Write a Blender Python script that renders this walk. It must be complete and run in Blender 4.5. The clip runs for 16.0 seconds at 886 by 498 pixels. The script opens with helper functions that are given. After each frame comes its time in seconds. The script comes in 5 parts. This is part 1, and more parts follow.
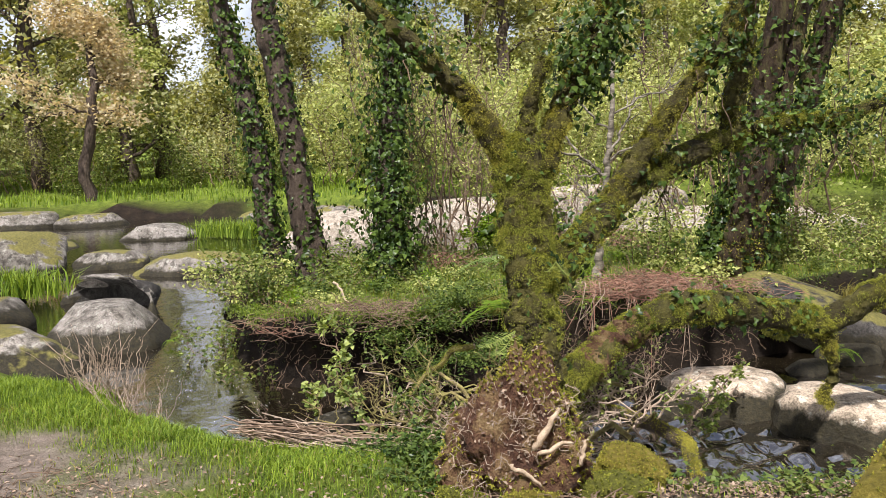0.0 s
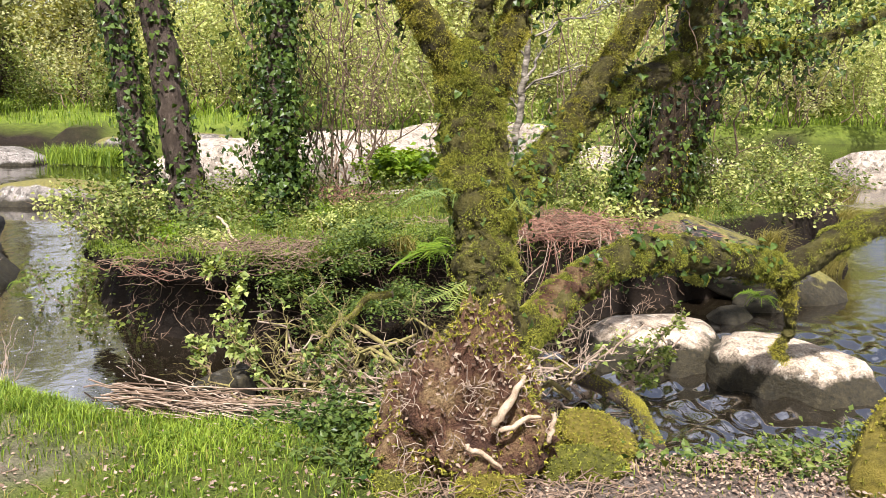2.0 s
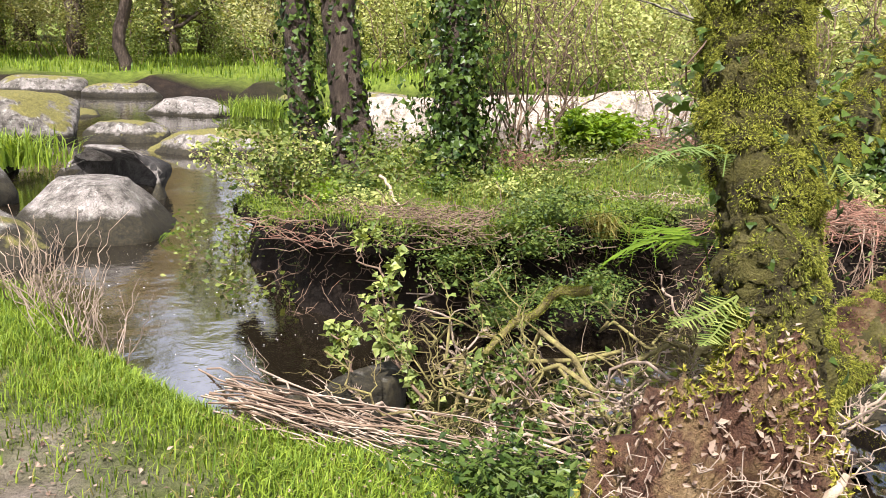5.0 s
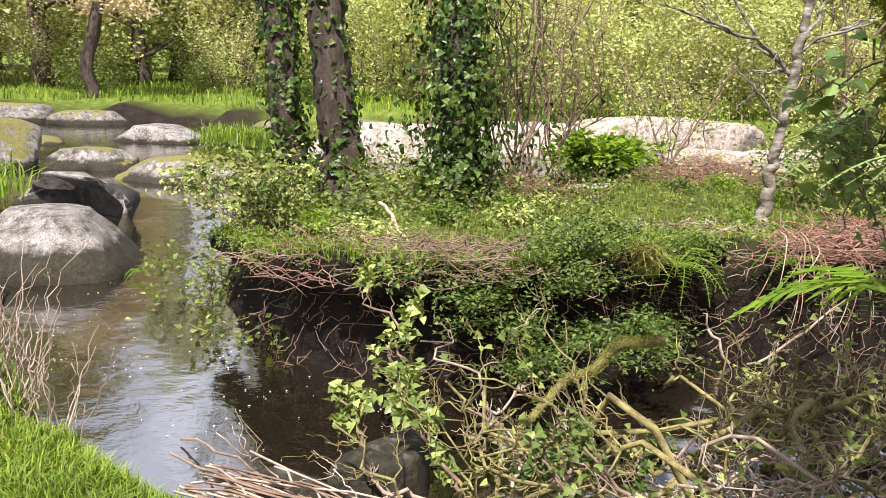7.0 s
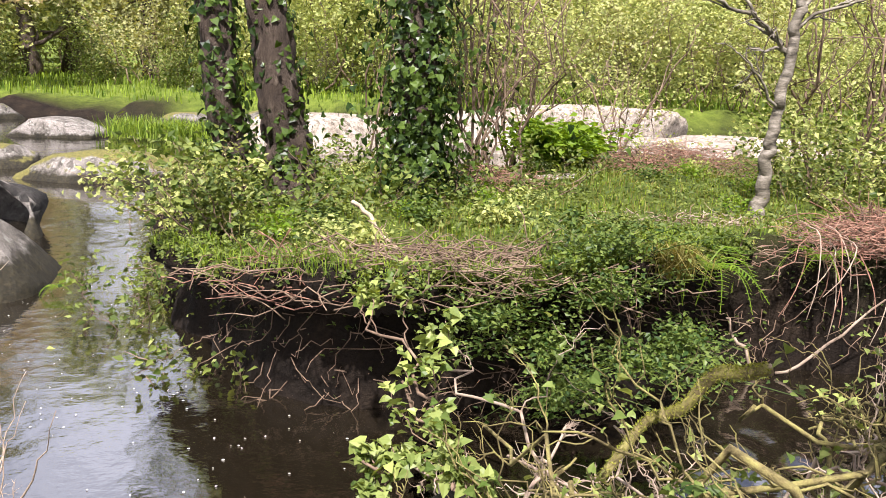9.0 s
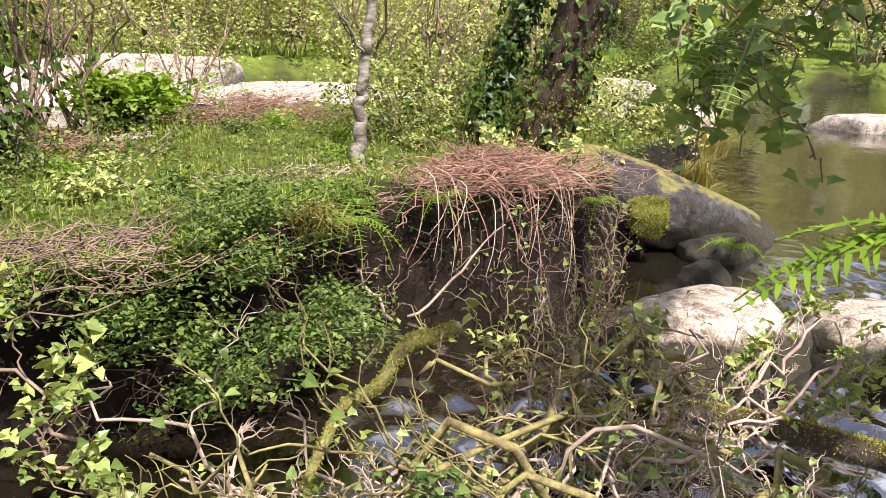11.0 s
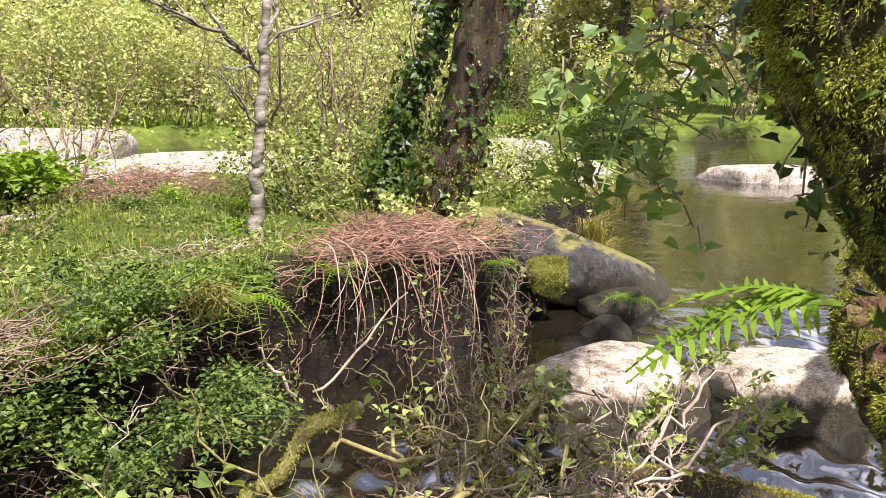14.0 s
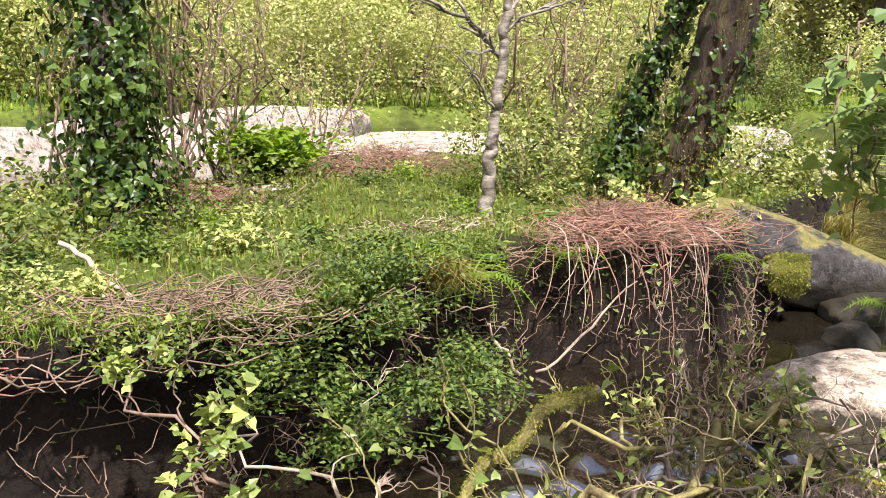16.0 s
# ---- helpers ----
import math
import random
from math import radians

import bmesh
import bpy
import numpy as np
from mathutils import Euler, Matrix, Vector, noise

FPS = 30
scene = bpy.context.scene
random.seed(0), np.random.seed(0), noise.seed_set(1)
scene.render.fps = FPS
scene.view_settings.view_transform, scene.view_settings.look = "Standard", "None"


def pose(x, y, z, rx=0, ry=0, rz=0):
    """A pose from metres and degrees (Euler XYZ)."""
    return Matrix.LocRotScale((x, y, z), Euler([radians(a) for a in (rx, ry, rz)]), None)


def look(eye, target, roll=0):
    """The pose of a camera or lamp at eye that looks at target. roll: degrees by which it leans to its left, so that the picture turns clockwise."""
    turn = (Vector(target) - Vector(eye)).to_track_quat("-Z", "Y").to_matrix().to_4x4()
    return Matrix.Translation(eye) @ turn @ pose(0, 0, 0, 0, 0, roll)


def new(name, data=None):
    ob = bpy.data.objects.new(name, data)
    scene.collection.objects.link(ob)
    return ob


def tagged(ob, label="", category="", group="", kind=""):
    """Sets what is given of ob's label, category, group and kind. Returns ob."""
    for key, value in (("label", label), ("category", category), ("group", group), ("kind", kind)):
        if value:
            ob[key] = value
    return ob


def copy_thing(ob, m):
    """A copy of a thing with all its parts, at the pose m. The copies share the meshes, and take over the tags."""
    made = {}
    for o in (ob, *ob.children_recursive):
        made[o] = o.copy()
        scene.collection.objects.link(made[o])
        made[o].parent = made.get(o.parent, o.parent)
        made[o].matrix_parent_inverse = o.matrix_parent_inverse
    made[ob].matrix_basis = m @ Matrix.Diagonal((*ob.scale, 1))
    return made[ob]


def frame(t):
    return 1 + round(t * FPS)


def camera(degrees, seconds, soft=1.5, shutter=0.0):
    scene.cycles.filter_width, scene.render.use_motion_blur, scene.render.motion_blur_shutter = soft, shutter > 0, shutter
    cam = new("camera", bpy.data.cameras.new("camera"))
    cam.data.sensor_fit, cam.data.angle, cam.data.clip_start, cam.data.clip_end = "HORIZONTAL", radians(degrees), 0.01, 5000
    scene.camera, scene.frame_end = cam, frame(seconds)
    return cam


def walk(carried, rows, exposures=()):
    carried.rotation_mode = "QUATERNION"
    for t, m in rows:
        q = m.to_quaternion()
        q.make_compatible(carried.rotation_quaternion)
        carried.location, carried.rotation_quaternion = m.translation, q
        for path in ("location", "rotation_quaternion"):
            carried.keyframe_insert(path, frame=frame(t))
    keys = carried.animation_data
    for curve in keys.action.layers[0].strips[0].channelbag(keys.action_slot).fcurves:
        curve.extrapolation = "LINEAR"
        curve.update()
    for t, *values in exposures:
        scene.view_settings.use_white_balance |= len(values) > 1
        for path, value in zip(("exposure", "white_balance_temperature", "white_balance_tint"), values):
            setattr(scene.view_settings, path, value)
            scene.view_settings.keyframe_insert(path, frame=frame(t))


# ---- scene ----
cam = camera(56.7, 16.0, soft=0.9)
METRES, EYE, TILT, LEAN, TURN = 5.0, 1.6, -6.5, 2.0, 0.0
ROWS = [
    (0.0, 0.0, 0.0, 0.0, 0.0, 0.0, -0.0),
    (0.5, -0.0256, 0.0409, -0.0038, -1.84, -3.04, -1.3),
    (1.0, -0.0403, 0.0929, -0.0077, -2.06, -6.72, -3.4),
    (1.5, -0.0449, 0.1301, -0.0066, -9.46, -7.77, -3.6),
    (2.0, -0.0618, 0.1812, -0.0065, -9.07, -4.29, -1.38),
    (2.5, -0.0639, 0.2361, -0.0092, -4.01, -4.95, -2.59),
    (3.0, -0.0555, 0.2919, -0.0109, -2.21, -7.56, -4.08),
    (3.5, -0.0609, 0.3401, -0.0121, -2.61, -8.35, -3.31),
    (4.0, -0.0614, 0.3744, -0.0173, 2.2, -8.14, -2.1),
    (4.5, -0.0602, 0.418, -0.02, 5.0, -6.63, -4.24),
    (5.0, -0.0686, 0.4571, -0.0228, 3.04, -6.89, -4.42),
    (5.2, -0.0727, 0.4718, -0.0241, 4.1, -4.6, -4.3),
    (7.3, -0.1345, 0.6402, -0.0405, 0.15, -4.78, -3.33),
    (7.5, -0.1387, 0.6513, -0.0437, -0.18, -4.99, -2.41),
    (8.0, -0.1665, 0.6993, -0.0468, -0.20, -5.03, -1.74),
    (10.3, -0.2543, 0.8487, -0.0299, -22.96, -6.13, -1.85),
    (10.5, -0.2509, 0.8602, -0.0350, -26.49, -7.02, -0.74),
    (11.0, -0.2591, 0.8743, -0.0293, -35.66, -7.94, 1.02),
    (11.5, -0.25, 0.8775, -0.0253, -41.4, -6.04, 1.86),
    (12.0, -0.2476, 0.8753, -0.0236, -45.91, -5.42, 1.8),
    (12.5, -0.2466, 0.8761, -0.0235, -47.91, -6.27, 1.42),
    (13.0, -0.2456, 0.8762, -0.0222, -48.88, -5.79, 1.74),
    (13.5, -0.2491, 0.8736, -0.0203, -46.06, -4.4, 2.74),
    (14.0, -0.2508, 0.8727, -0.0198, -42.36, -4.0, 3.28),
    (14.5, -0.2547, 0.8724, -0.0203, -38.61, -4.03, 3.07),
    (15.0, -0.2598, 0.875, -0.0196, -34.36, -4.2, 2.62),
    (15.5, -0.268, 0.8757, -0.0191, -30.84, -4.37, 1.54),
    (16.0, -0.2747, 0.8771, -0.0184, -27.44, -4.6, 0.9),
]
walk(cam, [(t, pose(0, 0, EYE, TILT, LEAN, TURN) @ pose(METRES * x, METRES * y, METRES * z, 90 + pitch, roll, yaw)) for t, x, y, z, yaw, pitch, roll in ROWS],
     [(0.0, 0.86, 6200, 16), (0.6, 1.02, 6200, 17), (1.5, 1.25, 6200, 18), (5.0, 1.36, 6150, 19), (8.0, 1.34, 6150, 20), (10.5, 1.38, 6150, 21), (11.5, 1.52, 6150, 21), (16.0, 1.48, 6150, 21)])

# ---- world, sun, exposure ----
world = bpy.data.worlds.new("sky")
scene.world = world
world.use_nodes = True
wn = world.node_tree.nodes
sky = wn.new("ShaderNodeTexSky")
sky.sky_type, sky.sun_disc = "NISHITA", False
SUN_EL, SUN_AZ = 58.0, 190.0     # degrees up, and degrees round from straight ahead clockwise
sky.sun_elevation, sky.sun_rotation = radians(SUN_EL), radians(SUN_AZ)
sky.air_density, sky.dust_density, sky.ozone_density = 1.0, 3.0, 0.6
# thin bright cloud over the whole sky
cloud = wn.new("ShaderNodeTexNoise")
cloud.inputs["Scale"].default_value, cloud.inputs["Detail"].default_value = 2.5, 6
world.node_tree.links.new(wn.new("ShaderNodeTexCoord").outputs["Generated"], cloud.inputs["Vector"])
veil = wn.new("ShaderNodeMix")
veil.data_type = "RGBA"
veil.inputs[7].default_value = (27.0, 27.3, 28.0, 1)
spread = wn.new("ShaderNodeMapRange")
spread.inputs[1].default_value, spread.inputs[2].default_value, spread.inputs[3].default_value, spread.inputs[4].default_value = 0.44, 0.64, 0.06, 0.55
world.node_tree.links.new(cloud.outputs[0], spread.inputs[0])
world.node_tree.links.new(spread.outputs[0], veil.inputs[0])
world.node_tree.links.new(sky.outputs[0], veil.inputs[6])
world.node_tree.links.new(veil.outputs[2], wn["Background"].inputs[0])
wn["Background"].inputs[1].default_value = 0.05
sun = new("sun", bpy.data.lights.new("sun", "SUN"))
sun.data.energy, sun.data.angle, sun.data.color = 5.0, radians(1.5), (1.0, 0.96, 0.89)
sun_from = Vector((math.sin(radians(SUN_AZ)) * math.cos(radians(SUN_EL)), math.cos(radians(SUN_AZ)) * math.cos(radians(SUN_EL)), math.sin(radians(SUN_EL))))
sun.matrix_world = look(sun_from * 60, (0, 0, 0))

# ---- materials ----


def nodes_of(name):
    m = bpy.data.materials.new(name)
    m.use_nodes = True
    nt = m.node_tree
    return m, nt, nt.nodes["Principled BSDF"]


def ramp(nt, fac, stops):
    r = nt.nodes.new("ShaderNodeValToRGB")
    els = r.color_ramp.elements
    while len(els) < len(stops):
        els.new(0.5)
    for e, (p, c) in zip(els, stops):
        e.position, e.color = p, (*c, 1)
    nt.links.new(fac, r.inputs[0])
    return r.outputs[0]


def tex(nt, scale, detail=6, rough=0.6, kind="ShaderNodeTexNoise", stretch=None):
    co = nt.nodes.new("ShaderNodeTexCoord").outputs["Object"]
    if stretch:
        mp = nt.nodes.new("ShaderNodeMapping")
        mp.inputs["Scale"].default_value = stretch
        nt.links.new(co, mp.inputs[0])
        co = mp.outputs[0]
    n = nt.nodes.new(kind)
    n.inputs["Scale"].default_value = scale
    if kind == "ShaderNodeTexNoise":
        n.inputs["Detail"].default_value, n.inputs["Roughness"].default_value = detail, rough
    nt.links.new(co, n.inputs["Vector"])
    return n.outputs[0]


def blend(nt, fac, a, b, how="MIX"):
    m = nt.nodes.new("ShaderNodeMix")
    m.data_type, m.blend_type = "RGBA", how
    for sock, v in ((m.inputs[0], fac), (m.inputs[6], a), (m.inputs[7], b)):
        if isinstance(v, (int, float)):
            sock.default_value = v
        elif isinstance(v, tuple):
            sock.default_value = (*v, 1)
        else:
            nt.links.new(v, sock)
    return m.outputs[2]


def bump(nt, bsdf, height, strength, distance):
    b = nt.nodes.new("ShaderNodeBump")
    b.inputs["Strength"].default_value, b.inputs["Distance"].default_value = strength, distance
    nt.links.new(height, b.inputs["Height"])
    nt.links.new(b.outputs[0], bsdf.inputs["Normal"])


def up_mask(nt, low, high, wobble=0.0, scale=6.0):
    """How far the surface faces up, broken up by noise: where moss and lichen settle."""
    g = nt.nodes.new("ShaderNodeNewGeometry")
    sep = nt.nodes.new("ShaderNodeSeparateXYZ")
    nt.links.new(g.outputs["Normal"], sep.inputs[0])
    add = nt.nodes.new("ShaderNodeMath")
    add.operation = "MULTIPLY_ADD"
    nt.links.new(tex(nt, scale, 5), add.inputs[0])
    add.inputs[1].default_value = wobble
    nt.links.new(sep.outputs["Z"], add.inputs[2])
    mr = nt.nodes.new("ShaderNodeMapRange")
    mr.inputs[1].default_value, mr.inputs[2].default_value = low, high
    nt.links.new(add.outputs[0], mr.inputs[0])
    return mr.outputs[0]


def plain(name, stops, scale=8.0, rough=0.85, bumps=0.4, distance=0.02, detail=8, stretch=None, fine=None):
    """A matt natural surface: noise through a colour ramp, with a finer noise over it and relief."""
    m, nt, b = nodes_of(name)
    n = tex(nt, scale, detail, 0.65, stretch=stretch)
    c = ramp(nt, n, stops)
    f = tex(nt, fine or scale * 9, 4, 0.7, stretch=stretch)
    c = blend(nt, 0.55, c, ramp(nt, f, [(0.3, (0.45, 0.45, 0.45)), (0.7, (1.25, 1.25, 1.25))]), "MULTIPLY")
    nt.links.new(c, b.inputs["Base Color"])
    b.inputs["Roughness"].default_value = rough
    b.inputs["Specular IOR Level"].default_value = 0.25
    both = nt.nodes.new("ShaderNodeMath")
    both.operation = "ADD"
    nt.links.new(n, both.inputs[0])
    nt.links.new(f, both.inputs[1])
    bump(nt, b, both.outputs[0], bumps, distance)
    return m


def leafy(name, dark, light, gloss=0.45, through_light=0.45, shift=(1.25, 1.15, 0.35), rough_tint=None):
    """Leaves: colour varies leaf by leaf, and light shines through them."""
    m, nt, b = nodes_of(name)
    rnd = nt.nodes.new("ShaderNodeNewGeometry").outputs["Random Per Island"]
    mid = tuple((x + y) / 2 for x, y in zip(dark, light))
    stops = [(0.0, dark), (0.5, mid), (1.0, light)]
    if rough_tint:
        stops = [(0.0, dark), (0.45, mid), (0.86, light), (0.9, rough_tint), (1.0, rough_tint)]
    c = ramp(nt, rnd, stops)
    c = blend(nt, 0.6, c, ramp(nt, tex(nt, 1.7, 3), [(0.3, (0.55, 0.6, 0.55)), (0.7, (1.3, 1.25, 1.1))]), "MULTIPLY")
    nt.links.new(c, b.inputs["Base Color"])
    b.inputs["Roughness"].default_value, b.inputs["Specular IOR Level"].default_value = gloss, 0.2
    t = nt.nodes.new("ShaderNodeBsdfTranslucent")
    nt.links.new(blend(nt, 1.0, c, shift, "MULTIPLY"), t.inputs[0])
    mix = nt.nodes.new("ShaderNodeMixShader")
    mix.inputs[0].default_value = through_light
    out = nt.nodes["Material Output"]
    nt.links.new(b.outputs[0], mix.inputs[1])
    nt.links.new(t.outputs[0], mix.inputs[2])
    nt.links.new(mix.outputs[0], out.inputs[0])
    return m


def granite(name, moss=0.0, wet=0.55, pale=1.0, tide=None, warm=0.0):
    """Grey-pink speckled granite, lichen-blotched and darker where the stream keeps it wet; moss in a share of its top."""
    m, nt, b = nodes_of(name)
    base = ramp(nt, tex(nt, 2.2, 5), [(0.3, (0.30 * pale, (0.27 - 0.02 * warm) * pale, (0.235 - 0.05 * warm) * pale)), (0.7, ((0.50 + 0.04 * warm) * pale, (0.46 - 0.02 * warm) * pale, (0.41 - 0.08 * warm) * pale))])
    speck = ramp(nt, tex(nt, 70, 3, 0.8), [(0.38, (0.35, 0.33, 0.31)), (0.5, (0.9, 0.88, 0.86)), (0.66, (1.35, 1.33, 1.3))])
    c = blend(nt, 0.8, base, speck, "MULTIPLY")
    blot = ramp(nt, tex(nt, 9, 6, 0.7), [(0.40, (0.22, 0.21, 0.18)), (0.5, (1, 1, 1))])
    c = blend(nt, 0.75, c, blot, "MULTIPLY")
    lich = ramp(nt, tex(nt, 13, 5, 0.7), [(0.56, (0, 0, 0)), (0.63, (1, 1, 1))])
    c = blend(nt, lich, c, (0.55 * pale, (0.54 - 0.04 * warm) * pale, (0.46 - 0.06 * warm) * pale))
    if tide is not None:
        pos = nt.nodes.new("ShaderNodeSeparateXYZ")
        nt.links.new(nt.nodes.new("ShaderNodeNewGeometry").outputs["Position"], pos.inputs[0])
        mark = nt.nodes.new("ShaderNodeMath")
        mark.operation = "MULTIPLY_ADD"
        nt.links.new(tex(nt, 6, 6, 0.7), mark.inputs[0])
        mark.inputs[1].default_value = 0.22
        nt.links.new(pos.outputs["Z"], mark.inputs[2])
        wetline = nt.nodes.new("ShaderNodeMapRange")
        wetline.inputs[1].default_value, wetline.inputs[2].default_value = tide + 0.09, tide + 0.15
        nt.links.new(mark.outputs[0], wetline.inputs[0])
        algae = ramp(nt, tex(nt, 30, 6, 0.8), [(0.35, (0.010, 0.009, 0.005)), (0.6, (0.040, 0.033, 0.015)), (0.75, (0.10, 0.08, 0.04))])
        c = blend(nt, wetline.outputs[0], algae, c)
    side = ramp(nt, tex(nt, 3.4, 8, 0.72), [(0.38, (0.30, 0.29, 0.24)), (0.60, (1, 1, 1))])
    c = blend(nt, wet, c, side, "MULTIPLY")
    if moss:
        mask = up_mask(nt, 1.80 - moss, 1.88 - moss, 1.3, 2.2)
        mc = ramp(nt, tex(nt, 24, 6, 0.75), [(0.3, (0.05, 0.05, 0.012)), (0.55, (0.135, 0.12, 0.03)), (0.75, (0.22, 0.185, 0.05))])
        c = blend(nt, mask, c, mc)
    nt.links.new(c, b.inputs["Base Color"])
    b.inputs["Roughness"].default_value = 0.8
    b.inputs["Specular IOR Level"].default_value = 0.3
    h = nt.nodes.new("ShaderNodeMath")
    h.operation = "MULTIPLY_ADD"
    nt.links.new(tex(nt, 55, 5, 0.8), h.inputs[0])
    h.inputs[1].default_value = 0.25
    nt.links.new(tex(nt, 8, 8, 0.65), h.inputs[2])
    bump(nt, b, h.outputs[0], 0.8, 0.05)
    return m


BARK_DARK = plain("dark_bark", [(0.3, (0.030, 0.022, 0.016)), (0.55, (0.085, 0.062, 0.045)), (0.75, (0.17, 0.135, 0.10))], 14, 0.9, 0.9, 0.03, stretch=(1, 1, 0.25))
BARK_RED = plain("red_brown_bark", [(0.3, (0.018, 0.012, 0.008)), (0.5, (0.060, 0.040, 0.022)), (0.66, (0.10, 0.092, 0.030))], 10, 0.9, 1.0, 0.04, stretch=(1, 1, 0.18))
BARK_BIRCH = plain("pale_birch_bark", [(0.36, (0.04, 0.034, 0.024)), (0.5, (0.15, 0.13, 0.095)), (0.64, (0.32, 0.285, 0.23))], 9, 0.75, 0.4, 0.01, stretch=(0.7, 0.7, 2.2))
MOSS_BARK = plain("mossy_bark", [(0.28, (0.022, 0.016, 0.009)), (0.42, (0.055, 0.045, 0.016)), (0.56, (0.11, 0.10, 0.022)), (0.72, (0.20, 0.17, 0.06))], 7, 0.95, 1.0, 0.05, fine=85)
MOSS_TUFT = leafy("moss_tufts", (0.06, 0.07, 0.010), (0.36, 0.37, 0.055), 0.8, 0.25, (1.1, 1.05, 0.5))
MOSS_TUFT_GOLD = leafy("golden_moss_tufts", (0.09, 0.09, 0.012), (0.42, 0.385, 0.06), 0.8, 0.25, (1.1, 1.05, 0.5))
MOSS = plain("moss", [(0.25, (0.055, 0.060, 0.010)), (0.5, (0.14, 0.145, 0.018)), (0.75, (0.27, 0.25, 0.04))], 16, 0.97, 1.0, 0.04, fine=130)
MOSS_GOLD = plain("golden_moss", [(0.25, (0.09, 0.075, 0.012)), (0.5, (0.22, 0.18, 0.025)), (0.75, (0.36, 0.29, 0.06))], 16, 0.97, 1.0, 0.04, fine=130)
ROT = plain("rotten_root_wood", [(0.3, (0.05, 0.022, 0.014)), (0.48, (0.16, 0.08, 0.045)), (0.62, (0.30, 0.20, 0.09)), (0.75, (0.42, 0.31, 0.18))], 9, 0.95, 1.0, 0.06, fine=90)
DEADWOOD = plain("bleached_dead_wood", [(0.3, (0.22, 0.16, 0.10)), (0.6, (0.45, 0.35, 0.24))], 20, 0.85, 0.4, 0.01)
TWIG = plain("brown_twigs", [(0.3, (0.07, 0.045, 0.03)), (0.55, (0.19, 0.13, 0.085)), (0.75, (0.33, 0.25, 0.17))], 5, 0.85, 0.3, 0.005)
TWIG_PALE = plain("pale_dry_stems", [(0.3, (0.17, 0.12, 0.085)), (0.55, (0.36, 0.275, 0.20)), (0.75, (0.54, 0.44, 0.33))], 5, 0.8, 0.3, 0.005)
TWIG_RED = plain("red_brown_bracken", [(0.3, (0.11, 0.05, 0.035)), (0.55, (0.28, 0.15, 0.10)), (0.75, (0.45, 0.28, 0.20))], 5, 0.85, 0.3, 0.005)
TWIG_MOSS = plain("moss_covered_twigs", [(0.3, (0.05, 0.036, 0.016)), (0.48, (0.19, 0.155, 0.06)), (0.62, (0.28, 0.25, 0.08)), (0.8, (0.42, 0.36, 0.18))], 14, 0.92, 0.8, 0.01)
IVY = leafy("ivy_leaves", (0.010, 0.026, 0.005), (0.085, 0.135, 0.022), 0.38, 0.22)
IVY_PALE = leafy("pale_ivy_leaves", (0.08, 0.13, 0.025), (0.34, 0.39, 0.12), 0.4, 0.35)
GRASS = leafy("grass_blades", (0.06, 0.12, 0.012), (0.27, 0.36, 0.045), 0.5, 0.40)
GRASS_DRY = leafy("dry_grass_blades", (0.13, 0.13, 0.03), (0.34, 0.29, 0.10), 0.6, 0.4)
HERB = leafy("herb_leaves", (0.025, 0.058, 0.012), (0.15, 0.20, 0.045), 0.45, 0.35)
FERN = leafy("fern_fronds", (0.10, 0.19, 0.012), (0.22, 0.32, 0.03), 0.5, 0.5)
FERN_DARK = leafy("evergreen_fern_fronds", (0.10, 0.17, 0.04), (0.24, 0.32, 0.10), 0.45, 0.35)
BRIGHT = leafy("young_spring_leaves", (0.20, 0.25, 0.065), (0.52, 0.53, 0.20), 0.5, 0.45, (1.08, 1.05, 0.65))
BRAMBLE = leafy("bramble_leaves", (0.04, 0.07, 0.014), (0.20, 0.24, 0.055), 0.5, 0.33)
OLIVE = leafy("olive_woodland_leaves", (0.15, 0.165, 0.06), (0.44, 0.43, 0.21), 0.6, 0.4)
COPPER = leafy("copper_young_leaves", (0.40, 0.32, 0.20), (0.60, 0.53, 0.37), 0.5, 0.5, (1.15, 1.0, 0.6))
LITTER = leafy("fallen_leaves", (0.10, 0.062, 0.045), (0.36, 0.27, 0.205), 0.85, 0.05, (1, 0.8, 0.5))
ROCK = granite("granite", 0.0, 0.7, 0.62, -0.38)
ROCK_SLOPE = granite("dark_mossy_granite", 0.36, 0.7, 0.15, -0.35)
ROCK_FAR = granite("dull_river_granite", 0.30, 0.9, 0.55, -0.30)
ROCK_PALE = granite("sunlit_granite", 0.0, 0.6, 0.95, None, 0.6)
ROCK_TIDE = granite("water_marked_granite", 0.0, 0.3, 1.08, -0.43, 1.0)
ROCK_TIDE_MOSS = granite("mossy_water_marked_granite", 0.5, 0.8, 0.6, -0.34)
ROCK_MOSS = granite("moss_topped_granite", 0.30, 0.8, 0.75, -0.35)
ROCK_DARK = granite("dark_granite", 0.0, 0.8, 0.13)
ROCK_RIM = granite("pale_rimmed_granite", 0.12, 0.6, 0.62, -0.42)


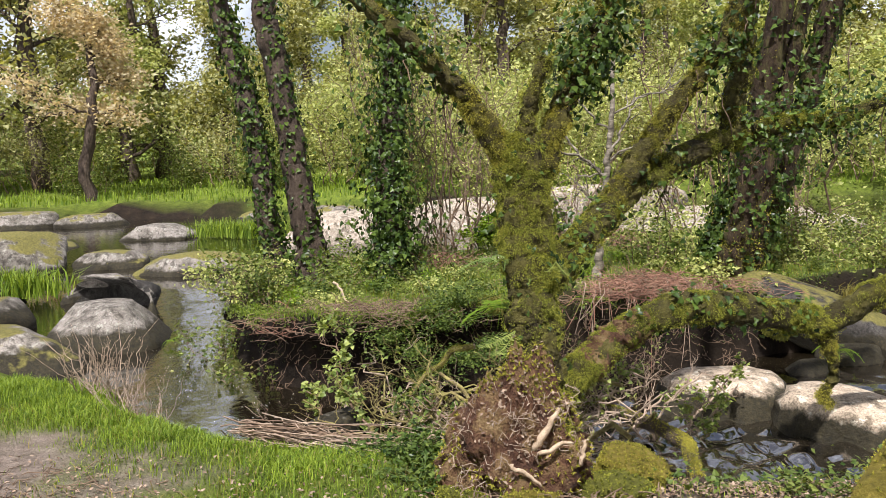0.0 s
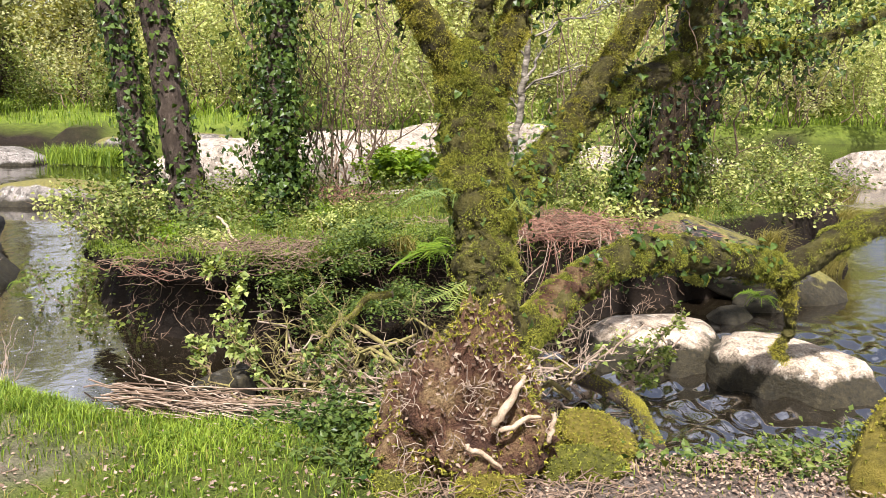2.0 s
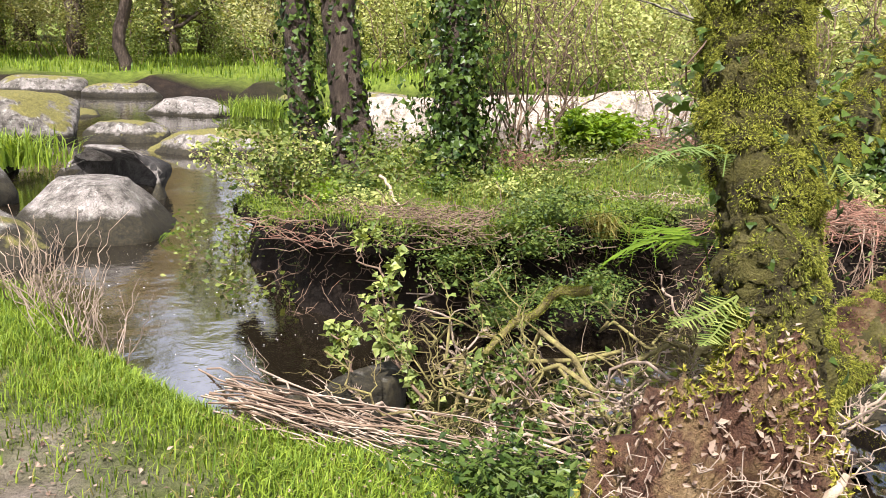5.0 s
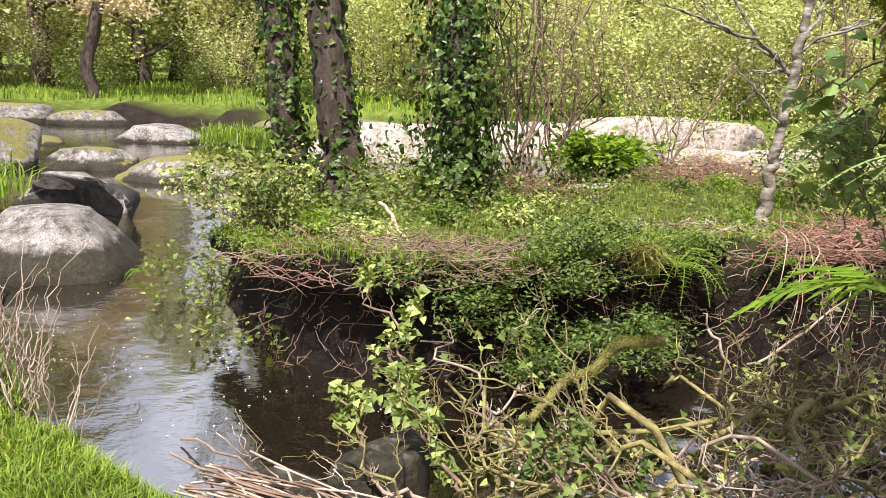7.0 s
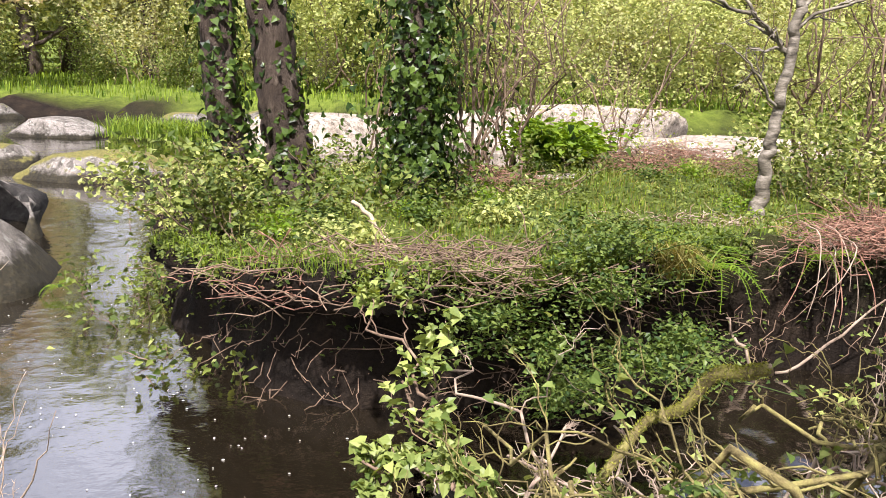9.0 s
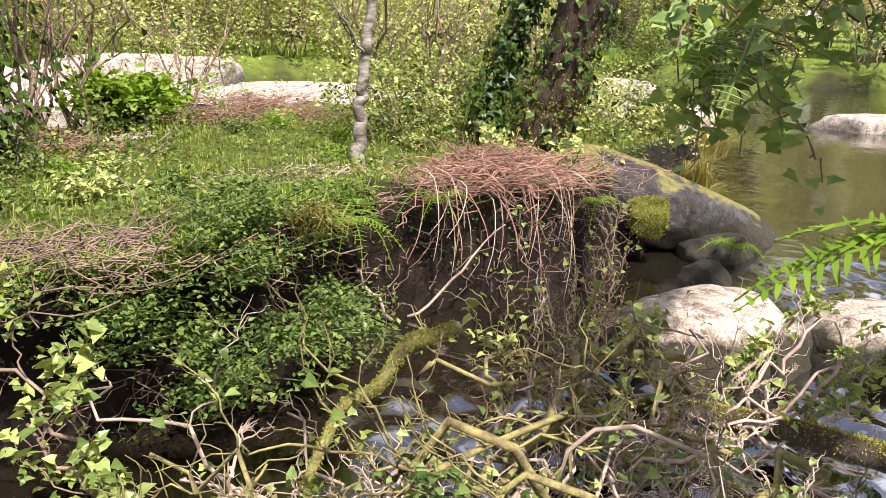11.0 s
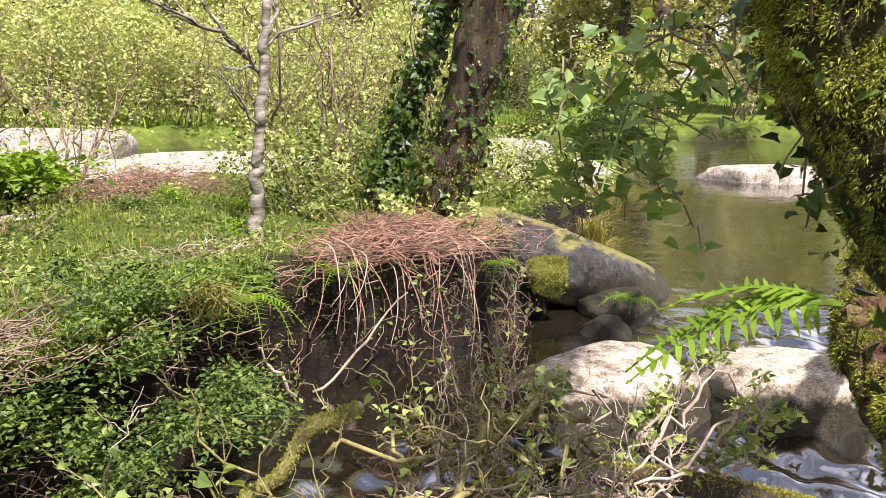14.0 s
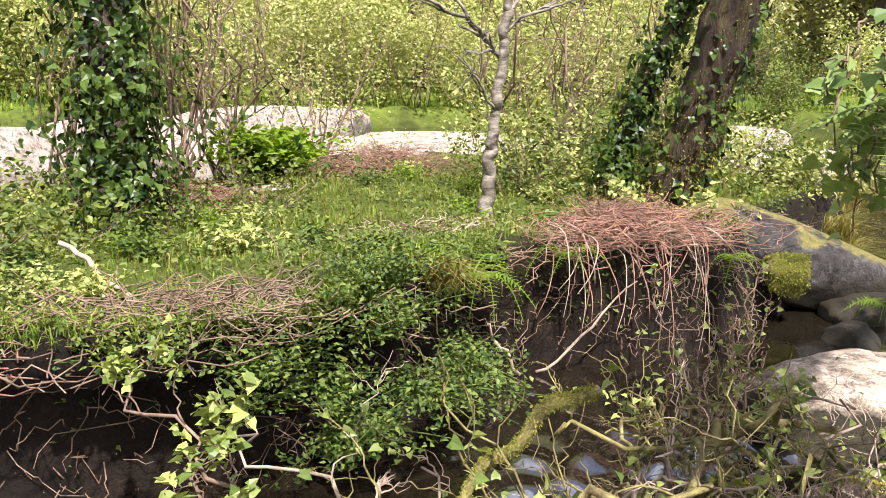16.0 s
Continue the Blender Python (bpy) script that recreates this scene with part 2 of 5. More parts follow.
def ground_material():
    m, nt, b = nodes_of("ground")
    col = nt.nodes.new("ShaderNodeVertexColor")
    col.layer_name = "cover"
    sep = nt.nodes.new("ShaderNodeSeparateColor")
    nt.links.new(col.outputs[0], sep.inputs[0])
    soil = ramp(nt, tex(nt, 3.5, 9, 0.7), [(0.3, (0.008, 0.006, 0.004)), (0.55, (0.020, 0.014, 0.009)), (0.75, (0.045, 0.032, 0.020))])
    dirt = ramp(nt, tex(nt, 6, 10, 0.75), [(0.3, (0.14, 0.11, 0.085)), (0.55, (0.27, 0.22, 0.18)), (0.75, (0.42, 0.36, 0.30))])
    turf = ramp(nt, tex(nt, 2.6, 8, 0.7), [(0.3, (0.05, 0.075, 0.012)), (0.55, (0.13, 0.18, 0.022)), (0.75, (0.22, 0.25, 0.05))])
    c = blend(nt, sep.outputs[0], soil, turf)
    c = blend(nt, sep.outputs[1], c, dirt)
    fine = ramp(nt, tex(nt, 60, 5, 0.8), [(0.3, (0.4, 0.4, 0.4)), (0.7, (1.35, 1.3, 1.25))])
    c = blend(nt, 0.7, c, fine, "MULTIPLY")
    nt.links.new(c, b.inputs["Base Color"])
    b.inputs["Roughness"].default_value = 0.95
    b.inputs["Specular IOR Level"].default_value = 0.15
    bump(nt, b, tex(nt, 28, 9, 0.75), 1.0, 0.05)
    return m


def water_material():
    m, nt, b = nodes_of("stream_water")
    b.inputs["Base Color"].default_value = (0.012, 0.009, 0.005, 1)
    b.inputs["Roughness"].default_value, b.inputs["IOR"].default_value = 0.03, 1.5
    b.inputs["Specular IOR Level"].default_value = 0.5
    h = nt.nodes.new("ShaderNodeMath")
    h.operation = "MULTIPLY_ADD"
    nt.links.new(tex(nt, 7, 3, 0.5, stretch=(1, 1, 1)), h.inputs[0])
    h.inputs[1].default_value = 0.35
    nt.links.new(tex(nt, 2.4, 2, 0.5), h.inputs[2])
    fine = nt.nodes.new("ShaderNodeMath")
    fine.operation = "MULTIPLY_ADD"
    nt.links.new(tex(nt, 24, 3, 0.55, stretch=(1, 1.4, 1)), fine.inputs[0])
    fine.inputs[1].default_value = 0.10
    nt.links.new(h.outputs[0], fine.inputs[2])
    bump(nt, b, fine.outputs[0], 0.26, 0.035)
    sheen = nt.nodes.new("ShaderNodeBsdfGlossy")
    sheen.inputs["Roughness"].default_value = 0.03
    nt.links.new(b.inputs["Normal"].links[0].from_socket, sheen.inputs["Normal"])
    mix = nt.nodes.new("ShaderNodeMixShader")
    mix.inputs[0].default_value = 0.33
    nt.links.new(b.outputs[0], mix.inputs[1])
    nt.links.new(sheen.outputs[0], mix.inputs[2])
    nt.links.new(mix.outputs[0], nt.nodes["Material Output"].inputs[0])
    return m


EARTH, WATER = ground_material(), water_material()

# ---- builders ----
rng = np.random.default_rng(7)


def mesh_of(name, verts, faces, material, smooth=False):
    """A mesh from an array of points and one of faces, all of one number of corners."""
    verts, faces = np.asarray(verts, np.float32), np.asarray(faces, np.int32)
    me = bpy.data.meshes.new(name)
    me.vertices.add(len(verts))
    me.vertices.foreach_set("co", verts.ravel())
    k = faces.shape[1]
    me.loops.add(faces.size)
    me.loops.foreach_set("vertex_index", faces.ravel())
    me.polygons.add(len(faces))
    me.polygons.foreach_set("loop_start", np.arange(0, faces.size, k, dtype=np.int32))
    me.polygons.foreach_set("use_smooth", np.full(len(faces), smooth))
    me.update(calc_edges=True)
    me.validate()
    me.materials.append(material)
    return me


def part(name, mesh, parent=None, label="", kind=""):
    ob = new(name, mesh)
    if parent:
        ob.parent = parent
    return tagged(ob, label=label, kind=kind)


def thing(name, at, label, category, group="", kind="", mesh=None):
    ob = new(name, mesh)
    ob.location = at
    return tagged(ob, label, category, group, kind)


def wander(a, b, n, amount, sag=0.0, seed=None):
    """A crooked line from a to b."""
    r = np.random.default_rng(seed if seed is not None else int(rng.integers(1 << 30)))
    a, b = np.asarray(a, float), np.asarray(b, float)
    t = np.linspace(0, 1, n)[:, None]
    p = a + (b - a) * t
    step = np.cumsum(r.normal(0, 1, (n, 3)), 0)
    step -= step[0] + (step[-1] - step[0]) * t
    p += step * amount / np.sqrt(n)
    p[:, 2] -= sag * 4 * (t * (1 - t))[:, 0]
    return p


def smooth_line(points, n):
    """A Catmull-Rom line through a few points."""
    p = np.asarray(points, float)
    p = np.vstack([2 * p[0] - p[1], p, 2 * p[-1] - p[-2]])
    out = []
    for u in np.linspace(0, len(p) - 3 - 1e-6, n):
        i = int(u)
        t = u - i
        a, b, c, d = p[i:i + 4]
        out.append(0.5 * (2 * b + (c - a) * t + (2 * a - 5 * b + 4 * c - d) * t * t + (3 * b - a - 3 * c + d) * t ** 3))
    return np.array(out)


def tube(line, radii, sides=8, rough=0.0, seed=0):
    """Points and faces of a tapered limb along a line; rough: unevenness as a share of the radius."""
    line = np.asarray(line, float)
    n = len(line)
    radii = np.interp(np.linspace(0, 1, n), np.linspace(0, 1, len(radii)), radii)
    tan = np.gradient(line, axis=0)
    tan /= np.linalg.norm(tan, axis=1)[:, None] + 1e-9
    ref = np.array([0.31, 0.94, 0.13]) if abs(tan[:, 2]).mean() > 0.6 else np.array([0.05, 0.1, 1.0])
    u = np.cross(tan, ref)
    u /= np.linalg.norm(u, axis=1)[:, None] + 1e-9
    w = np.cross(tan, u)
    a = np.linspace(0, 2 * np.pi, sides, endpoint=False)
    r = np.random.default_rng(seed)
    rad = radii[:, None] * np.ones(sides)
    if rough:
        s = np.arange(n)[:, None] * 0.55
        bumps = sum(np.sin(k * a + r.uniform(0, 6.3) + s * r.uniform(-1.2, 1.2)) / k for k in (2, 3, 5)) * 0.5
        rad = rad * (1 + rough * (bumps + r.normal(0, 0.35, (n, sides))))
    v = line[:, None] + rad[..., None] * (np.cos(a)[:, None] * u[:, None] + np.sin(a)[:, None] * w[:, None])
    i, j = np.meshgrid(np.arange(n - 1), np.arange(sides), indexing="ij")
    k = (j + 1) % sides
    f = np.stack([i * sides + j, i * sides + k, (i + 1) * sides + k, (i + 1) * sides + j], -1).reshape(-1, 4)
    caps = []
    for base, flip in ((0, 1), ((n - 1) * sides, 0)):
        for q in range(1, sides - 2, 2):
            c = [base, base + q, base + q + 1, base + min(q + 2, sides - 1)]
            caps.append(c[::-1] if flip else c)
    return v.reshape(-1, 3), np.vstack([f, np.array(caps, int)]) if caps else f


def gnarl(v, amount, scale, seed=0):
    """Lumps and hollows over a set of points."""
    off = Vector((seed * 1.7, -seed * 2.3, seed * 0.9))
    return np.array([np.array(p) + amount * np.array(noise.turbulence_vector(Vector(p) * scale + off, 3, False)) - amount * 0.2 for p in v])


def join(bits):
    """One set of points and faces out of several."""
    vs, fs, k = [], [], 0
    for v, f in bits:
        vs.append(v)
        fs.append(np.asarray(f) + k)
        k += len(v)
    return np.vstack(vs), np.vstack(fs)


def turns(n, r, tilt=1.0):
    """n random frames: the leaf's length, width and face directions; tilt 0 keeps the face up."""
    face = np.column_stack([r.normal(0, tilt, n), r.normal(0, tilt, n), np.ones(n)])
    face /= np.linalg.norm(face, axis=1)[:, None]
    a = r.uniform(0, 2 * np.pi, n)
    x = np.column_stack([np.cos(a), np.sin(a), np.zeros(n)])
    x -= face * (x * face).sum(1)[:, None]
    x /= np.linalg.norm(x, axis=1)[:, None] + 1e-9
    return x, np.cross(face, x), face


LEAF = np.array([(0, 0, 0), (0.35, 0.30, 0.06), (0.35, -0.30, 0.06), (1.0, 0, -0.12)])
LEAF_F = np.array([(0, 2, 3, 1)])
FAR_LEAF = np.array([(0, 0.36, 0), (0, -0.36, 0.1), (1.0, 0, -0.1)])
FAR_LEAF_F = np.array([(0, 1, 2)])
IVY_SHAPE = np.array([(0, 0, 0), (-0.12, 0.40, -0.05), (0.30, 0.36, 0.04), (0.9, 0.0, -0.12), (0.30, -0.36, 0.04), (-0.12, -0.40, -0.05)])
IVY_F = np.array([(0, 3, 2, 1), (0, 5, 4, 3)])


def leaves(at, size, r, tilt=1.0, shape=LEAF, faces=LEAF_F, out=None, droop=0.0):
    """Leaves at many points; out: the way each face looks, or random."""
    n = len(at)
    x, y, z = turns(n, r, tilt)
    if out is not None:
        z = out + r.normal(0, 0.35, (n, 3))
        z /= np.linalg.norm(z, axis=1)[:, None]
        x = np.cross(z, r.normal(0, 1, (n, 3)))
        x[:, 2] -= droop
        x -= z * (x * z).sum(1)[:, None]
        x /= np.linalg.norm(x, axis=1)[:, None] + 1e-9
        y = np.cross(z, x)
    s = size * r.uniform(0.6, 1.3, n)
    v = at[:, None] + s[:, None, None] * (shape[None, :, 0:1] * x[:, None] + shape[None, :, 1:2] * y[:, None] + shape[None, :, 2:3] * z[:, None])
    f = faces[None] + (np.arange(n) * len(shape))[:, None, None]
    return v.reshape(-1, 3), f.reshape(-1, faces.shape[1])


def tufts(at, out, size, r, loose=0.8, droop=0.35, slim=0.6):
    """Small leaves that stand off a surface, for moss."""
    n = len(at)
    x = out + r.normal(0, loose, (n, 3))
    x[:, 2] -= droop
    x /= np.linalg.norm(x, axis=1)[:, None] + 1e-9
    y = np.cross(x, r.normal(0, 1, (n, 3)))
    y /= np.linalg.norm(y, axis=1)[:, None] + 1e-9
    z = np.cross(x, y)
    s = size * r.uniform(0.5, 1.4, n)
    v = at[:, None] + s[:, None, None] * (LEAF[None, :, 0:1] * x[:, None] + slim * LEAF[None, :, 1:2] * y[:, None] + LEAF[None, :, 2:3] * z[:, None])
    f = LEAF_F[None] + (np.arange(n) * 4)[:, None, None]
    return v.reshape(-1, 3), f.reshape(-1, 4)


def boulder(at, size, turn, material, label, seed, flat=0.0, lumps=0.18, tilt=(0, 0), detail=4):
    """A water-worn boulder standing in the bed: a lumpy rounded block, blunter on top."""
    bm = bmesh.new()
    bmesh.ops.create_icosphere(bm, subdivisions=detail, radius=1)
    off = Vector((seed * 3.7, seed * 1.3, -seed * 2.1))
    pr = random.Random(seed)
    planes = [(Vector((pr.uniform(-1, 1), pr.uniform(-1, 1), pr.uniform(-0.3, 0.9))).normalized(), pr.uniform(0.72, 0.95)) for _ in range(9)]
    for v in bm.verts:
        p = v.co.copy()
        k = 1 + lumps * noise.fractal(p * 0.9 + off, 0.9, 2.0, 4) + 0.035 * noise.fractal(p * 5 + off, 0.8, 2.2, 3)
        q = Vector([math.copysign(abs(c) ** 0.85, c) for c in p]) * k
        for d, far in planes:
            over = q.dot(d) - far
            if over > 0:
                q -= d * over * 0.85
        q *= 1 + 0.03 * noise.fractal(p * 4 - off, 0.8, 2.2, 4)
        if flat and q.z > 1 - flat:
            q.z = 1 - flat + (q.z - 1 + flat) * 0.3
        v.co = Vector((q.x * size[0] / 2, q.y * size[1] / 2, q.z * size[2] / 2))
    me = bpy.data.meshes.new("boulder")
    bm.to_mesh(me)
    bm.free()
    for p in me.polygons:
        p.use_smooth = True
    me.materials.append(material)
    ob = new("boulder", me)
    ob.matrix_world = pose(*at, tilt[0], tilt[1], turn)
    return tagged(ob, label, "boulder", "boulders in the river")


# ---- the lie of the land ----
NEAR_BANK = [(-40, -40), (60, -40), (60, 2.5), (14, 3.6), (7, 4.0), (4.5, 4.3), (3.2, 4.55), (2.3, 4.7), (1.5, 4.85), (0.8, 5.0), (0.1, 5.3), (-0.43, 5.62), (-0.9, 5.85),
             (-1.55, 6.1), (-2.0, 6.45), (-2.4, 6.85), (-2.85, 7.4), (-4.2, 8.3), (-6.5, 9.6), (-10, 11), (-40, 14)]
ISLAND = [(-2.75, 10.2), (-2.4, 9.0), (-1.85, 8.05), (-1.3, 7.62), (-0.5, 7.62), (0.0, 7.75), (0.6, 8.15), (1.0, 8.35), (1.9, 7.95), (2.9, 8.1), (3.8, 8.5), (4.9, 9.0), (5.9, 9.5), (6.8, 10.8),
          (7.6, 13), (8.0, 15.5), (5.6, 17.5), (1.8, 16.0), (0.4, 13.6), (-0.9, 13.4), (-2.2, 15.0), (-3.6, 15.4), (-3.5, 12.5)]
FAR_BANK = [(-200, 26), (-40, 30), (-16, 31.5), (-8, 31.2), (-3, 29.5), (3, 29), (7, 30), (11, 31), (16, 30), (22, 27), (26, 20), (30, 14), (50, 9), (200, 4), (400, 400), (-400, 400)]


def inside(x, y, poly):
    """The distance to the edge of a plot, positive inside it."""
    px, py = np.array(poly, float).T
    d = np.full(x.shape, 1e9)
    odd = np.zeros(x.shape, bool)
    for i in range(len(px)):
        ax, ay, bx, by = px[i], py[i], px[i - 1], py[i - 1]
        ex, ey = bx - ax, by - ay
        t = np.clip(((x - ax) * ex + (y - ay) * ey) / (ex * ex + ey * ey), 0, 1)
        d = np.minimum(d, np.hypot(x - ax - t * ex, y - ay - t * ey))
        cross = (ay > y) != (by > y)
        with np.errstate(divide="ignore", invalid="ignore"):
            odd ^= cross & (x < ex * (y - ay) / (ey if ey else 1e-9) + ax)
    return np.where(odd, d, -d)


def ease(lo, hi, v):
    t = np.clip((v - lo) / (hi - lo), 0, 1)
    return t * t * (3 - 2 * t)


def swell(x, y, k=0.0):
    return (np.sin(1.9 * x + 0.7 * y + k) * np.cos(1.3 * y - 0.8 * x + 2 * k) + 0.5 * np.sin(4.3 * x - 2.9 * y + k) * np.cos(3.7 * y + 1.9 * x)
            + 0.25 * np.sin(11 * x + 5 * y) * np.cos(9 * y - 7 * x + k))


def water_level(x, y):
    return -0.62 + 0.17 * ease(11.0, 15.0, y + 0.25 * np.maximum(x, 0)) + 0.03 * ease(2.4, 3.2, x)


def height(x, y):
    x, y = np.asarray(x, float), np.asarray(y, float)
    w = 0.10 * swell(x * 1.3, y * 1.3)
    near = inside(x, y, NEAR_BANK) + w
    isle = inside(x, y, ISLAND) + w
    far = inside(x, y, FAR_BANK) + 3 * w
    z = -1.15 + 0.05 * swell(x, y, 1.0) + 0 * x
    top = -0.055 * np.clip(y, 0, 6) - 0.10 * ease(0.9, 0.1, near) + 0.025 * swell(x * 0.8, y * 0.8, 2.0)
    z = z + (top - z) * ease(-0.15, 0.5, near)
    top = 0.06 - 0.20 * ease(-1.0, -2.4, x) + 0.05 * swell(x * 0.7, y * 0.7, 3.0) - 0.10 * ease(12.0, 14.0, y) + 0.06 * ease(1.0, 0.0, isle)
    z = z + (top - z) * ease(-0.08, 0.32, isle)
    top = 0.15 + 0.035 * np.clip(far, 0, 60) + 0.12 * np.clip(far - 60, 0, 120) + 0.15 * swell(x * 0.2, y * 0.2)
    z = z + (top - z) * ease(-0.15, 0.7, far)
    return z


def grown(lo, hi, step, reach):
    """Grid lines: even steps between lo and hi, then wider and wider out to reach."""
    mid = np.arange(lo, hi, step)
    out = step * 1.12 ** np.arange(1, 90)
    out = np.cumsum(out)
    out = out[out < reach]
    return np.concatenate([lo - out[::-1], mid, mid[-1] + out])


gx, gy = grown(-4.5, 5.5, 0.055, 420), grown(-0.5, 13.0, 0.055, 420)
GX, GY = np.meshgrid(gx, gy)
GZ = height(GX, GY)
ii, jj = np.meshgrid(np.arange(len(gy) - 1), np.arange(len(gx) - 1), indexing="ij")
q = ii * len(gx) + jj
ground_mesh = mesh_of("ground", np.column_stack([GX.ravel(), GY.ravel(), GZ.ravel()]), np.stack([q, q + 1, q + len(gx) + 1, q + len(gx)], -1).reshape(-1, 4), EARTH, True)


def dirt_share(x, y):
    """The trodden path: along the start of the walk and off to the left."""
    a = ease(0.75, 0.25, np.abs(y - 2.45 + 0.10 * x) - 0.45 + 0.16 * swell(x, y, 5.0)) * ease(4.5, 3.0, x)
    b = ease(0.75, 0.1, np.hypot((x + 3.25) * 0.62, (y - 4.5) * 0.75) - 0.40 + 0.22 * swell(x * 1.4, y * 1.4, 4.0))
    c = 0.75 * ease(0.0, 0.8, x + 0.3 * swell(x, y, 2.0)) * ease(4.5, 3.9, y + 0.2 * swell(x, y, 1.0))
    return np.clip(np.maximum(np.maximum(a, b), c), 0, 1)


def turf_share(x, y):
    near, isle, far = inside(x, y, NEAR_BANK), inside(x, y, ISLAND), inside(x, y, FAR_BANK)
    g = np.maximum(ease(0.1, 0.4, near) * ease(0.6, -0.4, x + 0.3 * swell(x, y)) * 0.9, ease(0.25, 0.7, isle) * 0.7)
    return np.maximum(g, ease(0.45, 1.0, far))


cover = ground_mesh.color_attributes.new("cover", "FLOAT_COLOR", "POINT")
shares = np.zeros((GX.size, 4), np.float32)
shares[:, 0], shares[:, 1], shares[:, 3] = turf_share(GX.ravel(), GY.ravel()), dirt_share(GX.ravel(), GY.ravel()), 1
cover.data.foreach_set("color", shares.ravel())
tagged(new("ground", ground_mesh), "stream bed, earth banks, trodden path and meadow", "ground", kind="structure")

wx, wy = grown(-3, 5.5, 0.035, 60), grown(4.6, 8.6, 0.035, 40)
WX, WY = np.meshgrid(wx, wy)
riffle = ease(-0.6, 0.4, WX) * ease(7.9, 6.6, WY) * ease(6.5, 4.5, WX)
WZ = water_level(WX, WY)
wr = np.random.default_rng(5)
for _ in range(16):
    wave, way = wr.uniform(0.10, 0.42), wr.uniform(0, 2 * np.pi)
    bend = 0.5 * np.sin(wr.uniform(2, 6) * WX + wr.uniform(2, 6) * WY + wr.uniform(0, 6))
    WZ = WZ + riffle * 0.0052 * wave / 0.3 * np.sin(2 * np.pi / wave * (WX * np.cos(way) + WY * np.sin(way)) + wr.uniform(0, 6.3) + 2.2 * bend)
ii, jj = np.meshgrid(np.arange(len(wy) - 1), np.arange(len(wx) - 1), indexing="ij")
q = ii * len(wx) + jj
tagged(new("water", mesh_of("water", np.column_stack([WX.ravel(), WY.ravel(), WZ.ravel()]), np.stack([q, q + 1, q + len(wx) + 1, q + len(wx)], -1).reshape(-1, 4), WATER, True)),
       "dark clear stream water with ripples and bright reflections", "water", kind="structure")

# ---- boulders ----
GREY = "grey lichen-speckled granite boulder in the stream"
boulder((2.28, 6.98, -0.64), (1.32, 1.15, 0.74), -30, ROCK_TIDE, "broad pale granite boulder with a flat pitted top", 1, 0.25)
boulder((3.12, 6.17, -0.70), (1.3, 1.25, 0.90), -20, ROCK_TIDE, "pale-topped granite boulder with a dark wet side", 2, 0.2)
boulder((-4.3, 10.2, -0.66), (1.6, 1.6, 1.2), 15, ROCK, "rounded grey granite boulder with pale lichen", 3, 0.1)
shell = boulder((-5.25, 12.45, -0.62), (2.1, 1.4, 1.25), -28, ROCK_RIM, "dark hollow-sided granite boulder with a pale rim", 4, 0.1, 0.10)
# the side towards the path is scooped out, its inner faces in much darker granite
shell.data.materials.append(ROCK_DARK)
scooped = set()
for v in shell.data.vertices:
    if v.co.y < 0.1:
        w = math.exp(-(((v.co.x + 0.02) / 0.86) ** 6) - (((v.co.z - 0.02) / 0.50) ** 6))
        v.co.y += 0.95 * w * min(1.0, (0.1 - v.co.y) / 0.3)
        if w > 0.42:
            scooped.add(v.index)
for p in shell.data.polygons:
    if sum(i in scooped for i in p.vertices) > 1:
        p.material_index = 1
boulder((-5.3, 9.0, -0.66), (2.5, 1.6, 1.3), 8, ROCK_MOSS, "long flat granite boulder patched with golden moss", 5, 0.3)
boulder((-4.75, 15.6, -0.6), (2.7, 1.3, 1.45), 8, ROCK_TIDE_MOSS, "long granite boulder with a golden moss top", 6, 0.35)
boulder((-7.0, 16.8, -0.5), (1.6, 1.2, 0.9), 0, ROCK_FAR, GREY, 7, 0.2)
boulder((-9.1, 16.5, -0.5), (3.2, 2.0, 2.0), 8, ROCK_TIDE_MOSS, "large granite block with moss across its top", 8, 0.2)
boulder((-8.1, 23.0, -0.5), (2.3, 1.4, 1.1), 0, ROCK, "small pale boulder amid the river", 9, 0.2)
boulder((4.08, 8.62, -0.30), (2.15, 1.0, 0.72), -20, ROCK_SLOPE, "sloping granite boulder with moss along its ridge", 10, 0.35, 0.06, (0, 21))
for n, (x, y, z, a, b, c, turn) in enumerate([(4.0, 8.1, -0.6, 0.75, 0.5, 0.42, 10), (3.45, 7.75, -0.62, 0.5, 0.4, 0.3, 30), (0.9, 12.2, -0.05, 0.9, 0.6, 0.35, 10), (0.35, 6.0, -0.62, 0.7, 0.5, 0.35, 0),
                                              (-0.95, 6.32, -0.54, 0.5, 0.4, 0.34, 40), (-1.35, 6.0, -0.5, 0.45, 0.3, 0.25, 20)]):
    boulder((x, y, z), (a, b, c), turn, ROCK if n != 2 else ROCK_PALE, GREY, 20 + n, 0.2)
